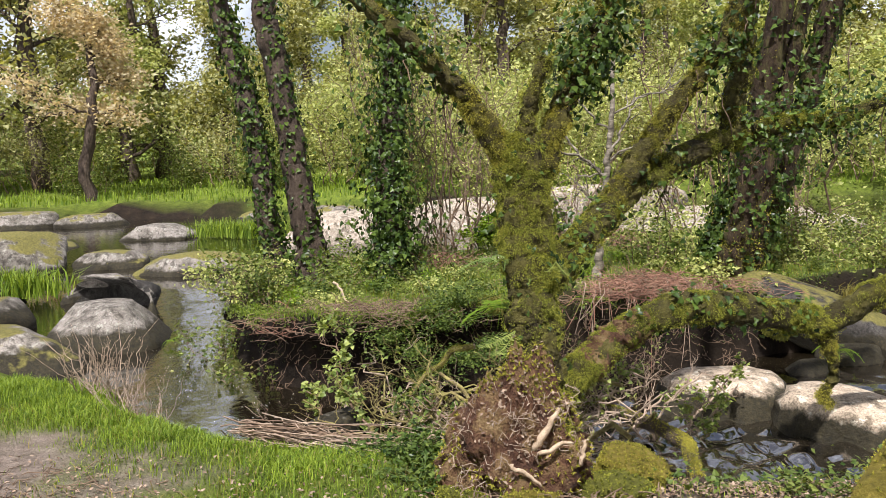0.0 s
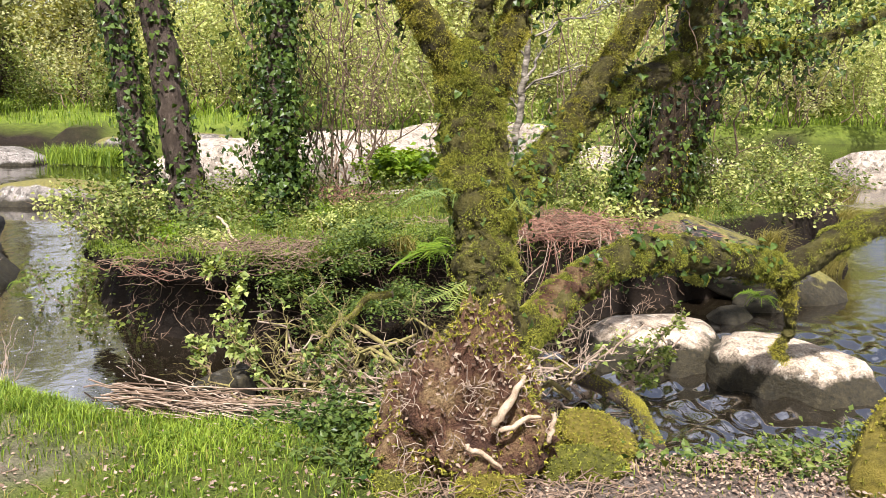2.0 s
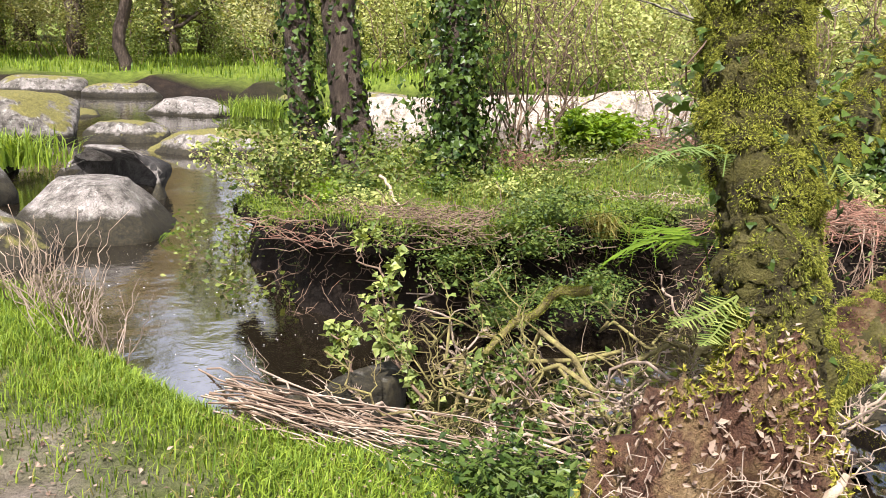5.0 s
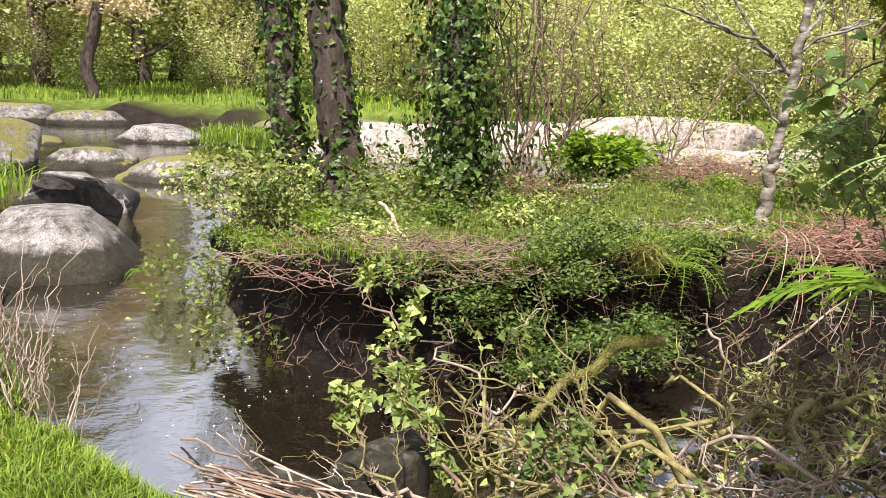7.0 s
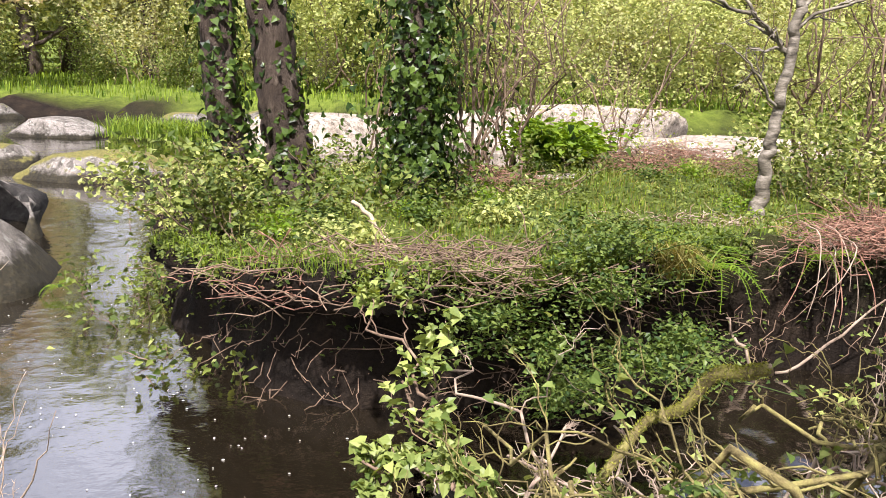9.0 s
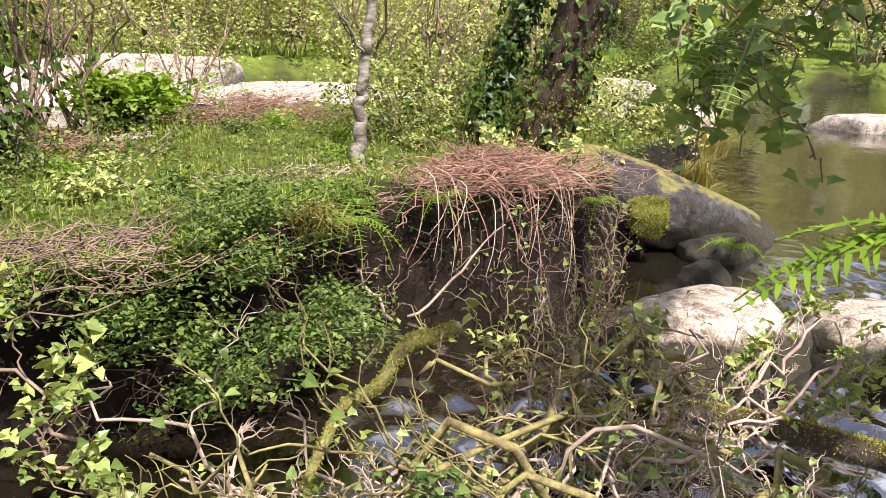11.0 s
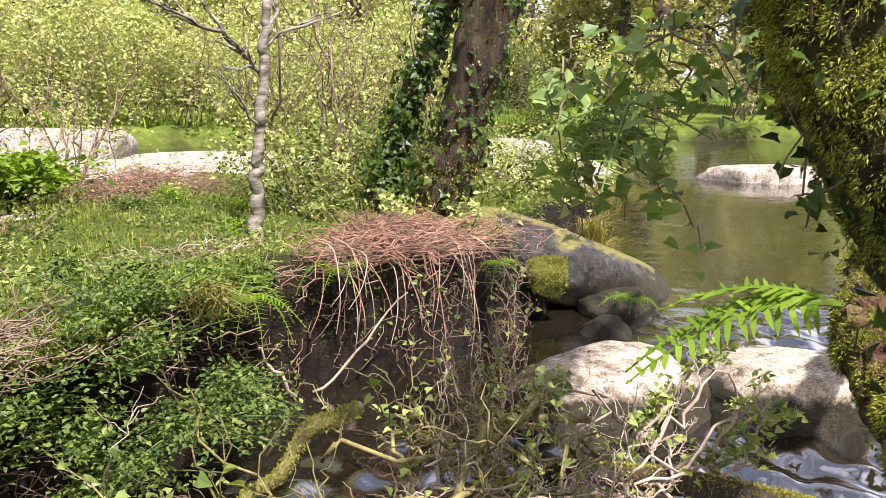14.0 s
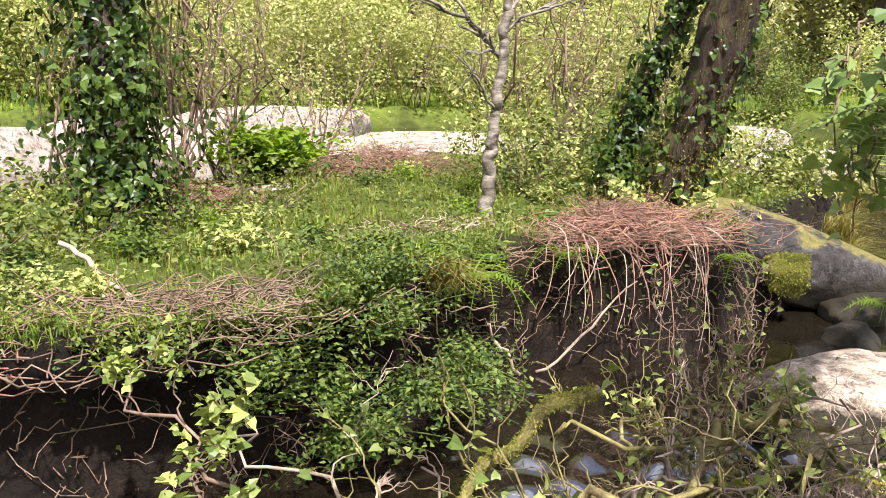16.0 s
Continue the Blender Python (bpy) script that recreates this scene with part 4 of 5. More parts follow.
# torn root plate: a crumbling hump of red-brown wood with hanging rootlets
bm = bmesh.new()
bmesh.ops.create_icosphere(bm, subdivisions=5, radius=1)
for v in bm.verts:
    p = v.co.copy()
    k = 1 + 0.36 * noise.fractal(p * 1.7, 0.8, 2.1, 5) + 0.17 * noise.fractal(p * 6, 0.7, 2.1, 4) + 0.07 * noise.fractal(p * 17, 0.7, 2.1, 3)
    q = p * k
    hollow = math.exp(-((p.x + 0.12) / 0.40) ** 2 - ((p.z - 0.15) / 0.35) ** 2) * max(0.0, -p.y)
    v.co = Vector((q.x * (0.36 - 0.16 * q.z) - 0.06 * max(0.0, -q.z), q.y * (0.30 - 0.10 * q.z - 0.12 * hollow), q.z * 0.46))
me = bpy.data.meshes.new("root_plate")
bm.to_mesh(me)
bm.free()
for p in me.polygons:
    p.use_smooth = True
me.materials.append(ROT)
plate = part("root_plate", me, mossy, "crumbling red-brown torn roots")
plate.location = Vector((0.38, 4.42, 0.02)) - Vector(BASE)
plate_c = np.array((0.38, 4.42, 0.02)) - BASE
bits = []
for _ in range(110):
    a = plate_c + np.array((rt.uniform(-0.4, 0.3), -0.24 + rt.uniform(-0.10, 0.1), rt.uniform(-0.25, 0.36)))
    d = np.array((rt.normal(0, 0.09), rt.normal(-0.01, 0.02), rt.normal(-0.05, 0.07)))
    bits.append(tube(wander(a, a + d, 8, 0.05, seed=int(rt.integers(1 << 30))), [0.0024, 0.001], 4))
part("root_mat", mesh_of("root_mat", *join(bits), TWIG_PALE, True), mossy, "thin pale hanging rootlets", "stuff")
for a, b, rad in (((0.42, 4.12, 0.06), (0.56, 4.16, 0.27), 0.017), ((0.44, 4.10, 0.05), (0.62, 4.10, 0.10), 0.012), ((0.66, 4.10, -0.02), (0.69, 4.12, 0.11), 0.011), ((0.30, 4.1, 0.0), (0.45, 4.08, -0.12), 0.011)):
    part("broken_root", mesh_of("broken_root", *tube(wander(np.array(a) - BASE, np.array(b) - BASE, 10, 0.018), [rad, rad * 1.1, rad * 0.5], 8, 0.15), DEADWOOD, True), mossy, "pale barkless broken root")
n = 34000
d = rt.normal(0, 1, (n, 3))
d[:, 1] = -np.abs(d[:, 1])
d /= np.linalg.norm(d, axis=1)[:, None]
i = rt.integers(0, len(me.vertices), n)
p = np.array([me.vertices[int(q)].co for q in i]) + plate_c
d = np.array([me.vertices[int(q)].normal for q in i])
keep = (np.hypot((p[:, 0] - plate_c[0] + 0.10) / 0.24, (p[:, 2] - plate_c[2] - 0.12) / 0.22) > 1) & (rt.uniform(0, 1, n) < 0.7)
part("moss", mesh_of("moss", *tufts(p[keep], d[keep], 0.019, rt), MOSS_TUFT_GOLD), mossy, "golden moss round the torn roots", "stuff")
i = rt.integers(0, len(me.vertices), 1500)
p = np.array([me.vertices[int(q)].co for q in i]) + plate_c
d = np.array([me.vertices[int(q)].normal for q in i])
part("leaf_litter", mesh_of("leaf_litter", *leaves(p + d * 0.012, 0.024, rt, out=d), LITTER), mossy, "dry leaves caught in the roots", "stuff")
# bare rotten patch at the root of the fallen limb
line, radii = MOSSY_PATHS[6]
v, f = tube(smooth_line(line[4:12], 40), [0.102, 0.098, 0.094], 30, 0.10, 5)
part("torn_wood", mesh_of("torn_wood", gnarl(gnarl(v, 0.03, 14.0, 3), 0.02, 40.0, 5), f, ROT, True), mossy, "torn red-brown heartwood")
# ivy climbing the trunk, and hanging from the limbs
for k, n, lo, hi, fuzz in ((0, 150, 0.2, 0.95, 0.02), (4, 320, 0.05, 0.5, 0.05), (6, 260, 0.25, 0.6, 0.03), (3, 1900, 0.45, 1.0, 0.10), (4, 1000, 0.6, 1.0, 0.14), (1, 420, 0.6, 1.0, 0.10), (5, 500, 0.6, 1.0, 0.08)):
    line, radii = MOSSY_PATHS[k]
    p, out = on_limb(line, radii, n, rt, 0.1, lo, hi)
    p += rt.normal(0, fuzz, (n, 3)) + out * 0.015
    part("ivy", mesh_of("ivy", *leaves(p, 0.046, rt, out=out + np.array((0, -0.3, 0.3)), shape=IVY_SHAPE, faces=IVY_F, droop=1.0), IVY), mossy, "dark ivy leaves", "stuff")
hang = []
for _ in range(64):
    k = int(rt.choice((1, 4, 4, 5, 0, 0)))
    line, radii = MOSSY_PATHS[k]
    a = line[int(rt.uniform(0.4, 0.95) * 39)]
    hang.append(wander(a, a + np.array((rt.normal(0, 0.1), rt.normal(0, 0.1), -rt.uniform(0.15, 0.5))), 10, 0.06))
part("trailing_ivy", mesh_of("trailing_ivy", *join([tube(h, [0.005, 0.003], 4) for h in hang]), TWIG, True), mossy, kind="stuff")
p = np.vstack(hang)
p = p[rt.integers(0, len(p), 520)] + rt.normal(0, 0.03, (520, 3))
part("ivy", mesh_of("ivy", *leaves(p, 0.042, rt, 1.2, IVY_SHAPE, IVY_F), IVY), mossy, "trailing ivy leaves", "stuff")
# foliage of the lower left limb, that hangs behind the trunk over the stream
hang = []
for _ in range(26):
    a = np.array((rt.uniform(0.42, 0.85), rt.uniform(5.4, 5.8), rt.uniform(0.95, 1.3))) - BASE
    hang.append(wander(a, a + np.array((rt.normal(0, 0.12), rt.normal(0, 0.1), -rt.uniform(0.1, 0.32))), 10, 0.06))
part("shoot_tangle", mesh_of("shoot_tangle", *join([tube(h, [0.004, 0.002], 4) for h in hang]), TWIG, True), mossy, kind="stuff")
p = np.vstack(hang)
p = p[rt.integers(0, len(p), 330)] + rt.normal(0, 0.04, (330, 3))
part("shoot_foliage", mesh_of("shoot_foliage", *leaves(p, 0.05, rt, 0.9, IVY_SHAPE, IVY_F), FERN_DARK), mossy, "hanging green leaves", "stuff")
POLY = "polypody fern growing from the mossy trunk"
fern((0.34, 4.95, 0.66), 5, 0.42, FERN, POLY, 31, arc=(60, 150), rise=0.25, droop=0.35, width=0.22)
fern((0.30, 4.72, 0.98), 3, 0.26, FERN_DARK, POLY, 32, arc=(150, 230), rise=0.3, droop=0.2, width=0.2)
fern((0.38, 4.58, 0.60), 3, 0.28, IVY_PALE, "pale fern frond at the foot of the trunk", 33, arc=(195, 240), rise=-0.5, droop=0.2, width=0.2)
fern((0.36, 4.78, 0.98), 3, 0.16, FERN_DARK, POLY, 34, arc=(150, 260), rise=0.5, droop=0.4, width=0.25)
fern((0.62, 4.62, 0.98), 2, 0.2, IVY_PALE, POLY, 35, arc=(240, 290), rise=-0.7, droop=0.3, width=0.16)
fern((0.55, 5.6, 1.05), 5, 0.36, FERN_DARK, POLY, 36, arc=(120, 300), rise=-0.2, droop=0.4, width=0.22)

# ---- brushwood lying in the stream ----
MOSSY_BR = "crooked moss-covered branch fallen across the stream"
# the sawn mossy branch, with a pale cut end
sawn = thing("sawn_branch", (-0.30, 6.45, -0.42), "mossy branch with a pale sawn end over the water", "branch", "branches fallen in the stream")
line = smooth_line(np.array([(-0.35, 6.35, -0.30), (-0.18, 6.42, -0.12), (-0.08, 6.38, -0.06), (0.02, 6.36, 0.07), (0.10, 6.34, 0.085), (0.19, 6.33, 0.10)]) - np.array((-0.30, 6.45, -0.42)), 30)
part("stem", mesh_of("stem", *tube(line, [0.014, 0.016, 0.018, 0.022, 0.023, 0.022], 10, 0.2, 3), TWIG_MOSS, True), sawn)
part("cut_end", mesh_of("cut_end", *tube(np.array([line[-1] - (line[-1] - line[-2]) * 0.3, line[-1] + (line[-1] - line[-2]) * 0.6]), [0.022, 0.021], 12), DEADWOOD), sawn, "pale sawn wood")
p, out = on_limb(line, [0.016, 0.018, 0.023, 0.023], 3600, rt, 0.6)
part("moss", mesh_of("moss", *tufts(p, out, 0.009, rt), MOSS_TUFT), sawn, kind="stuff")
for k, (a, b, rad) in enumerate([((1.25, 5.6, -0.42), (-0.45, 6.35, -0.30), 0.020), ((1.35, 6.3, -0.25), (-0.2, 6.2, -0.35), 0.017), ((1.0, 6.55, -0.28), (-0.15, 6.0, -0.45), 0.019),
                                 ((0.2, 5.5, -0.40), (-0.7, 6.7, -0.25), 0.013), ((1.5, 5.9, -0.35), (0.35, 6.7, -0.18), 0.015), ((0.7, 5.5, -0.42), (0.9, 6.7, -0.22), 0.013),
                                 ((0.55, 5.4, -0.42), (-0.55, 6.1, -0.30), 0.014), ((0.1, 6.0, -0.5), (0.75, 6.85, -0.22), 0.012)]):
    fallen_branch(a, b, rad, TWIG_MOSS, MOSSY_BR, 200 + k, IVY_PALE if k % 2 else None, 70, 0.04, 9, 2, crook=0.2)
for k in range(64):
    x, y = rt.uniform(-0.95, 1.5), rt.uniform(5.35, 6.6)
    d = rt.normal(0, 1, 3) * (0.55, 0.45, 0.12) + np.array((0, 0, 0.18))
    fallen_branch((x, y, -0.5), (x + d[0], y + d[1], -0.46 + 0.7 * d[2]), 0.009, TWIG_PALE if k % 4 else TWIG_MOSS, "dry twiggy branch caught in the brushwood", 2300 + k, IVY_PALE if k % 2 else None, 26, 0.036, 6, 2, crook=0.2)
for k, (x, y) in enumerate(((1.35, 7.1), (1.6, 6.95), (1.75, 7.15))):
    fallen_branch((x, y, -0.6), (x - 0.15 + 0.1 * (k % 3), y + 0.1, 0.08 - 0.05 * (k % 2)), 0.006, TWIG, "fan of thin bare twigs rising from the stream", 260 + k, IVY_PALE, 30, 0.03, 11, 2, spread=0.4)
for k, (x, y) in enumerate(((1.55, 6.35), (1.85, 6.1), (1.2, 6.75), (1.6, 5.9), (1.95, 6.45))):
    fallen_branch((x, y, -0.58), (x + 0.3, y - 0.1, -0.18), 0.011, TWIG_PALE, "leafy twigs in front of the pale boulders", 270 + k, IVY_PALE, 130, 0.042, 7, 2)
# the mossy log from the bank to the water
log = thing("mossy_log", (1.45, 5.0, -0.5), "dark mossy log lying in the stream", "log")
line = smooth_line(np.array([(1.5, 4.85, -0.45), (1.56, 5.2, -0.42), (1.62, 5.6, -0.46), (1.42, 6.05, -0.45), (1.1, 6.3, -0.42), (0.7, 6.45, -0.52)]) - np.array((1.45, 5.0, -0.5)), 26)
part("trunk", mesh_of("trunk", *tube(line, [0.045, 0.045, 0.052, 0.05, 0.042, 0.03], 16, 0.25, 8), BARK_DARK, True), log)
p, out = on_limb(line, [0.046, 0.046, 0.053, 0.051, 0.043, 0.031], 9000, rt, 1.6)
part("moss", mesh_of("moss", *tufts(p, out, 0.012, rt), MOSS_TUFT_GOLD), log, "golden moss", "stuff")
# leafy ivy sprigs that rise from the brushwood
for k, (a, b, n) in enumerate((((-0.75, 6.55, -0.55), (-1.12, 7.2, 0.02), 260), ((-0.8, 6.5, -0.5), (-1.0, 6.9, -0.15), 200), ((-0.95, 6.2, -0.55), (-1.15, 6.35, -0.22), 170), ((-0.6, 6.1, -0.55), (-0.85, 6.3, -0.2), 190),
                               ((0.3, 5.5, -0.5), (-0.2, 5.75, -0.12), 200), ((0.0, 5.6, -0.5), (-0.35, 5.7, -0.15), 220))):
    fallen_branch(a, b, 0.010, TWIG, "leafy ivy sprig rising out of the brushwood", 290 + k, IVY_PALE if k < 4 else HERB, n, 0.046 if k < 4 else 0.034, 8, 1, "ivy_sprig", 0.28)

# ---- plants on the banks ----
# bundle of dead stems on the near bank
bundle = thing("brushwood_bundle", (-1.0, 5.4, -0.36), "bundle of pale dead stems washed against the bank", "brushwood")
for _ in range(58):
    a = np.array((-1.45 + rt.normal(0, 0.10), 5.62 + rt.normal(0, 0.10), -0.30 + rt.uniform(-0.05, 0.09)))
    b = np.array((-0.38 + rt.normal(0, 0.25), 5.15 + rt.normal(0, 0.13), -0.28 + rt.uniform(-0.06, 0.10)))
    part("stem", mesh_of("stem", *tube(wander(a, a + (b - a) * rt.uniform(0.5, 1.1), 8, 0.05) - np.array((-1.0, 5.4, -0.36)), [0.005, 0.004, 0.0022], 5), TWIG_PALE if rt.uniform() < 0.5 else TWIG, True), bundle)
# dead reeds by the pool
for k, (x, y) in enumerate(((-2.75, 6.75), (-2.55, 6.6), (-2.95, 6.9), (-3.15, 7.0))):
    shrub((x, y, float(height(x, y))), 0.55, 0.07, 0.16, 20, 0, 0.03, HERB, "clump of broken pale reed stems at the pool's edge", 300 + k, TWIG_PALE, 0.0048, "dead_reeds", twigs=1, twig_len=0.2)
# bracken piles on the island
def heap(at, size, n, mat, label, seed, length=0.5, droop=0.0):
    r = np.random.default_rng(seed)
    ob = thing("dead_bracken", at, label, "brushwood")
    for k in range(3):
        bits = []
        for _ in range(n // 3):
            u = r.normal(0, 0.42, 2)
            z = size[2] * max(0.0, 1 - 0.6 * (u ** 2).sum()) * r.uniform(0.1, 1.0)
            a = np.array((u[0] * size[0], u[1] * size[1], z))
            d = np.array((r.normal(0, 1), r.normal(0, 0.7), r.normal(0, 0.2)))
            d *= length * r.uniform(0.4, 1.1) / np.linalg.norm(d)
            bits.append(tube(wander(a - d / 2, a + d / 2, 7, 0.12 * length, droop, int(r.integers(1 << 30))), [0.0034, 0.003, 0.0015], 4))
        part("stem_tangle", mesh_of("stem_tangle", *join(bits), (mat, mat, TWIG)[k], True), ob, kind="stuff")
    return ob


heap((2.05, 8.45, 0.06), (0.75, 0.45, 0.24), 620, TWIG_RED, "heap of dead russet bracken on the bank's edge", 41, 0.55)
heap((2.25, 12.9, -0.05), (1.25, 0.7, 0.42), 520, TWIG_RED, "heap of dead russet bracken behind the birch", 42, 0.8)
heap((-0.75, 7.80, 0.05), (1.0, 0.40, 0.12), 420, TWIG, "tangle of dead brown stems along the island's edge", 43, 0.6)
heap((-1.45, 7.95, -0.02), (0.55, 0.4, 0.12), 240, TWIG_RED, "tangle of dead brown stems along the island's edge", 44, 0.5)
heap((0.45, 4.0, -0.22), (0.9, 0.3, 0.05), 160, TWIG, "scatter of dry twigs below the torn roots", 45, 0.3)
# pale stems hanging down the bank to the water
hanging = thing("hanging_stems", (2.2, 8.15, 0.1), "long pale dead stems hanging over the bank", "brushwood")
for _ in range(26):
    x = rt.uniform(1.35, 2.55)
    a = np.array((x, 8.15 + rt.normal(0, 0.06), rt.uniform(0.05, 0.22)))
    b = a + np.array((rt.normal(-0.08, 0.09), -0.16 + rt.normal(0, 0.05), -rt.uniform(0.2, 0.8 if x > 1.9 else 0.45)))
    line = smooth_line([a + np.array((0.05, 0.25, 0.02)), a, a * 0.45 + b * 0.55 + np.array((0.0, -0.05, 0.0)), b], 10) - np.array((2.2, 8.15, 0.1))
    part("stem", mesh_of("stem", *tube(line, [0.0042, 0.0036, 0.002], 5), TWIG_PALE if rt.uniform() < 0.6 else TWIG_RED, True), hanging)
for a, b, rad, mat, lab in (((-1.24, 8.84, 0.27), (-0.92, 8.05, 0.08), 0.014, DEADWOOD, "bleached stick standing out of the bank"), ((1.23, 8.2, -0.60), (1.75, 7.95, -0.05), 0.008, TWIG_PALE, "long bent stem dipping into the water"),
                            ((1.12, 8.2, -0.60), (0.95, 8.3, -0.30), 0.010, TWIG_PALE, "crooked bare stick at the water's edge"), ((-1.95, 6.7, -0.6), (-1.2, 5.6, -0.25), 0.006, TWIG, "thin bare twig leaning over the pool")):
    s = thing("stick", a, lab, "stick")
    part("stem", mesh_of("stem", *tube(wander((0, 0, 0), np.array(b) - np.array(a), 10, 0.06), [rad, rad, rad * 0.5], 7, 0.1), mat, True), s)

HEM = "clump of dark green divided leaves on the steep bank"
for k, (x, y, z, n, tall, spread, lean) in enumerate(((-0.80, 7.80, -0.12, 20, 0.22, 0.17, (0, -0.15, -0.05)), (-0.55, 7.75, -0.18, 16, 0.2, 0.15, (0, -0.15, -0.05)), (-0.05, 7.80, -0.10, 26, 0.25, 0.2, (0, -0.18, -0.05)),
                                                      (0.10, 7.55, -0.32, 24, 0.2, 0.2, (0.05, -0.2, -0.12)), (0.35, 7.75, -0.25, 18, 0.15, 0.18, (0.1, -0.22, -0.15)), (-0.25, 7.55, -0.42, 20, 0.12, 0.16, (0, -0.2, -0.15)),
                                                      (0.05, 7.9, 0.05, 20, 0.25, 0.2, (0, -0.1, 0)), (-0.35, 7.65, -0.25, 14, 0.15, 0.16, (0, -0.15, -0.1)))):
    herb((x, y - 0.10, z + 0.05), n, tall, spread, 0.031, HERB, HEM, 400 + k, lean, 60)
fern((0.66, 7.98, 0.06), 15, 0.36, FERN, "bright green young fern on the island's edge", 51, rise=1.3, droop=0.35, width=0.2)
fern((0.50, 8.35, 0.06), 12, 0.42, FERN, "bright green young fern on the island's edge", 52, rise=1.1, droop=0.4, width=0.2)
fern((1.45, 8.25, 0.06), 7, 0.26, FERN, "bright green young fern beside dead bracken", 53, rise=1.1)
fern((2.75, 8.15, -0.05), 6, 0.25, FERN, "small fern on the mossy bank", 54, rise=0.8)
fern((-3.4, 9.9, -0.55), 6, 0.2, FERN, "small fern by the boulders", 55, rise=0.8)
fern((3.75, 7.75, -0.4), 8, 0.24, FERN, "small bright fern between the stones", 56, rise=0.8)
rs = np.random.default_rng(61)


def tussock(at, n, tall, mat, label, lean=(0, 0, 0), spread=0.06, wide=0.004, bend=0.9):
    p = rs.normal(0, spread, (n, 2))
    ob = thing("grass_tussock", at, label, "grass")
    part("grass_tuft", mesh_of("grass_tuft", *blades(p[:, 0], p[:, 1], np.zeros(n), tall, wide, rs, bend, np.array(lean)), mat), ob, kind="stuff")


tussock((0.45, 7.95, 0.05), 260, 0.36, GRASS_DRY, "straw-coloured tussock drooping over the bank", (-0.25, -0.7, -0.5))
tussock((4.3, 8.6, -0.15), 260, 0.4, GRASS_DRY, "straw-coloured tussock by the pond", (0, -0.5, -0.3))
for tx, ty in ((5.5, 9.45), (6.0, 9.85), (6.3, 10.4), (6.7, 11.0)):
    tussock((tx, ty, float(height(tx, ty)) + 0.02), 300, 0.42, GRASS_DRY, "straw-coloured tussock by the pond", (0.3, -0.5, -0.3), 0.1)
for k, (x, y, z) in enumerate(((-7.4, 12.8, -0.45), (-6.8, 13.0, -0.4), (-5.6, 22.5, -0.4), (-6.4, 22.9, -0.4), (-5.0, 22.2, -0.42))):
    tussock((x, y, z), 500, 0.5, GRASS, "tuft of bright grass among the river stones", spread=0.28, wide=0.012)

# brambles and low leafy shrubs on the island
LOW = "low bramble with pale green spring leaves"
for k, (x, y, tall, spread, n) in enumerate(((-2.35, 8.8, 0.5, 0.30, 900), (-2.1, 9.2, 0.55, 0.35, 1000), (-2.6, 9.6, 0.55, 0.3, 900), (-2.3, 10.3, 0.5, 0.4, 900), (-1.7, 9.5, 0.3, 0.4, 700), (-1.3, 10.4, 0.35, 0.4, 600),
                                            (-2.9, 11.2, 0.5, 0.4, 700), (-0.3, 10.4, 0.25, 0.4, 400), (0.2, 11.3, 0.35, 0.4, 500), (3.0, 11.2, 0.9, 0.45, 1500), (2.7, 10.6, 0.55, 0.4, 900), (3.9, 11.4, 0.7, 0.5, 1000),
                                            (4.6, 10.2, 0.5, 0.45, 900), (4.3, 10.8, 0.7, 0.5, 900), (5.0, 11.0, 0.5, 0.5, 700), (3.1, 9.0, 0.3, 0.3, 500), (-1.9, 8.4, 0.25, 0.3, 500), (5.1, 12.8, 0.6, 0.6, 700), (2.2, 14.5, 0.4, 0.6, 500), (5.4, 10.0, 0.4, 0.4, 800), (5.9, 10.6, 0.5, 0.45, 900), (6.4, 11.6, 0.6, 0.5, 900), (6.0, 12.4, 0.7, 0.5, 800), (6.9, 13.4, 0.7, 0.5, 700), (5.2, 9.6, 0.3, 0.3, 500), (7.2, 14.8, 0.6, 0.5, 600))):
    shrub((x, y, float(height(x, y))), tall, spread * 0.5, spread * 0.6, 9, n, 0.055, BRAMBLE if k % 3 else BRIGHT, LOW, 500 + k, TWIG, 0.006, "bramble", 0.2, 0.07, 3, 0.4)
# coppice stems behind the ivy-muffled tree
for k, (x, y, tall, n) in enumerate(((-0.15, 12.1, 3.6, 900), (0.25, 12.7, 3.8, 1000), (0.7, 13.3, 3.4, 900), (-0.4, 12.5, 3.2, 600), (-0.9, 12.6, 3.6, 700))):
    shrub((x, y, float(height(x, y))), tall, 0.10, 0.5, 9, n, 0.05, BRIGHT, "clump of thin brown coppice stems in young leaf", 540 + k, TWIG, 0.014, "coppice_shrub", 0.3, 0.10, 4, 0.22)
for k, (x, y) in enumerate(((0.95, 13.0), (1.15, 13.2), (0.75, 12.9))):
    herb((x, y, float(height(x, y))), 34, 0.6, 0.32, 0.11, FERN, "bright green leafy clump beside the bare slabs", 560 + k, per=30)
for k, (x, y, tall) in enumerate(((3.7, 11.9, 3.0), (4.4, 12.4, 3.2), (4.8, 11.2, 2.6), (5.6, 14.0, 2.6), (2.4, 15.2, 2.0))):
    shrub((x, y, float(height(x, y))), tall, 0.15, 0.6, 8, 900, 0.06, BRIGHT, "slender shrub in yellow-green young leaf", 570 + k, TWIG, 0.014, "shrub", 0.25, 0.12, 4, 0.25)

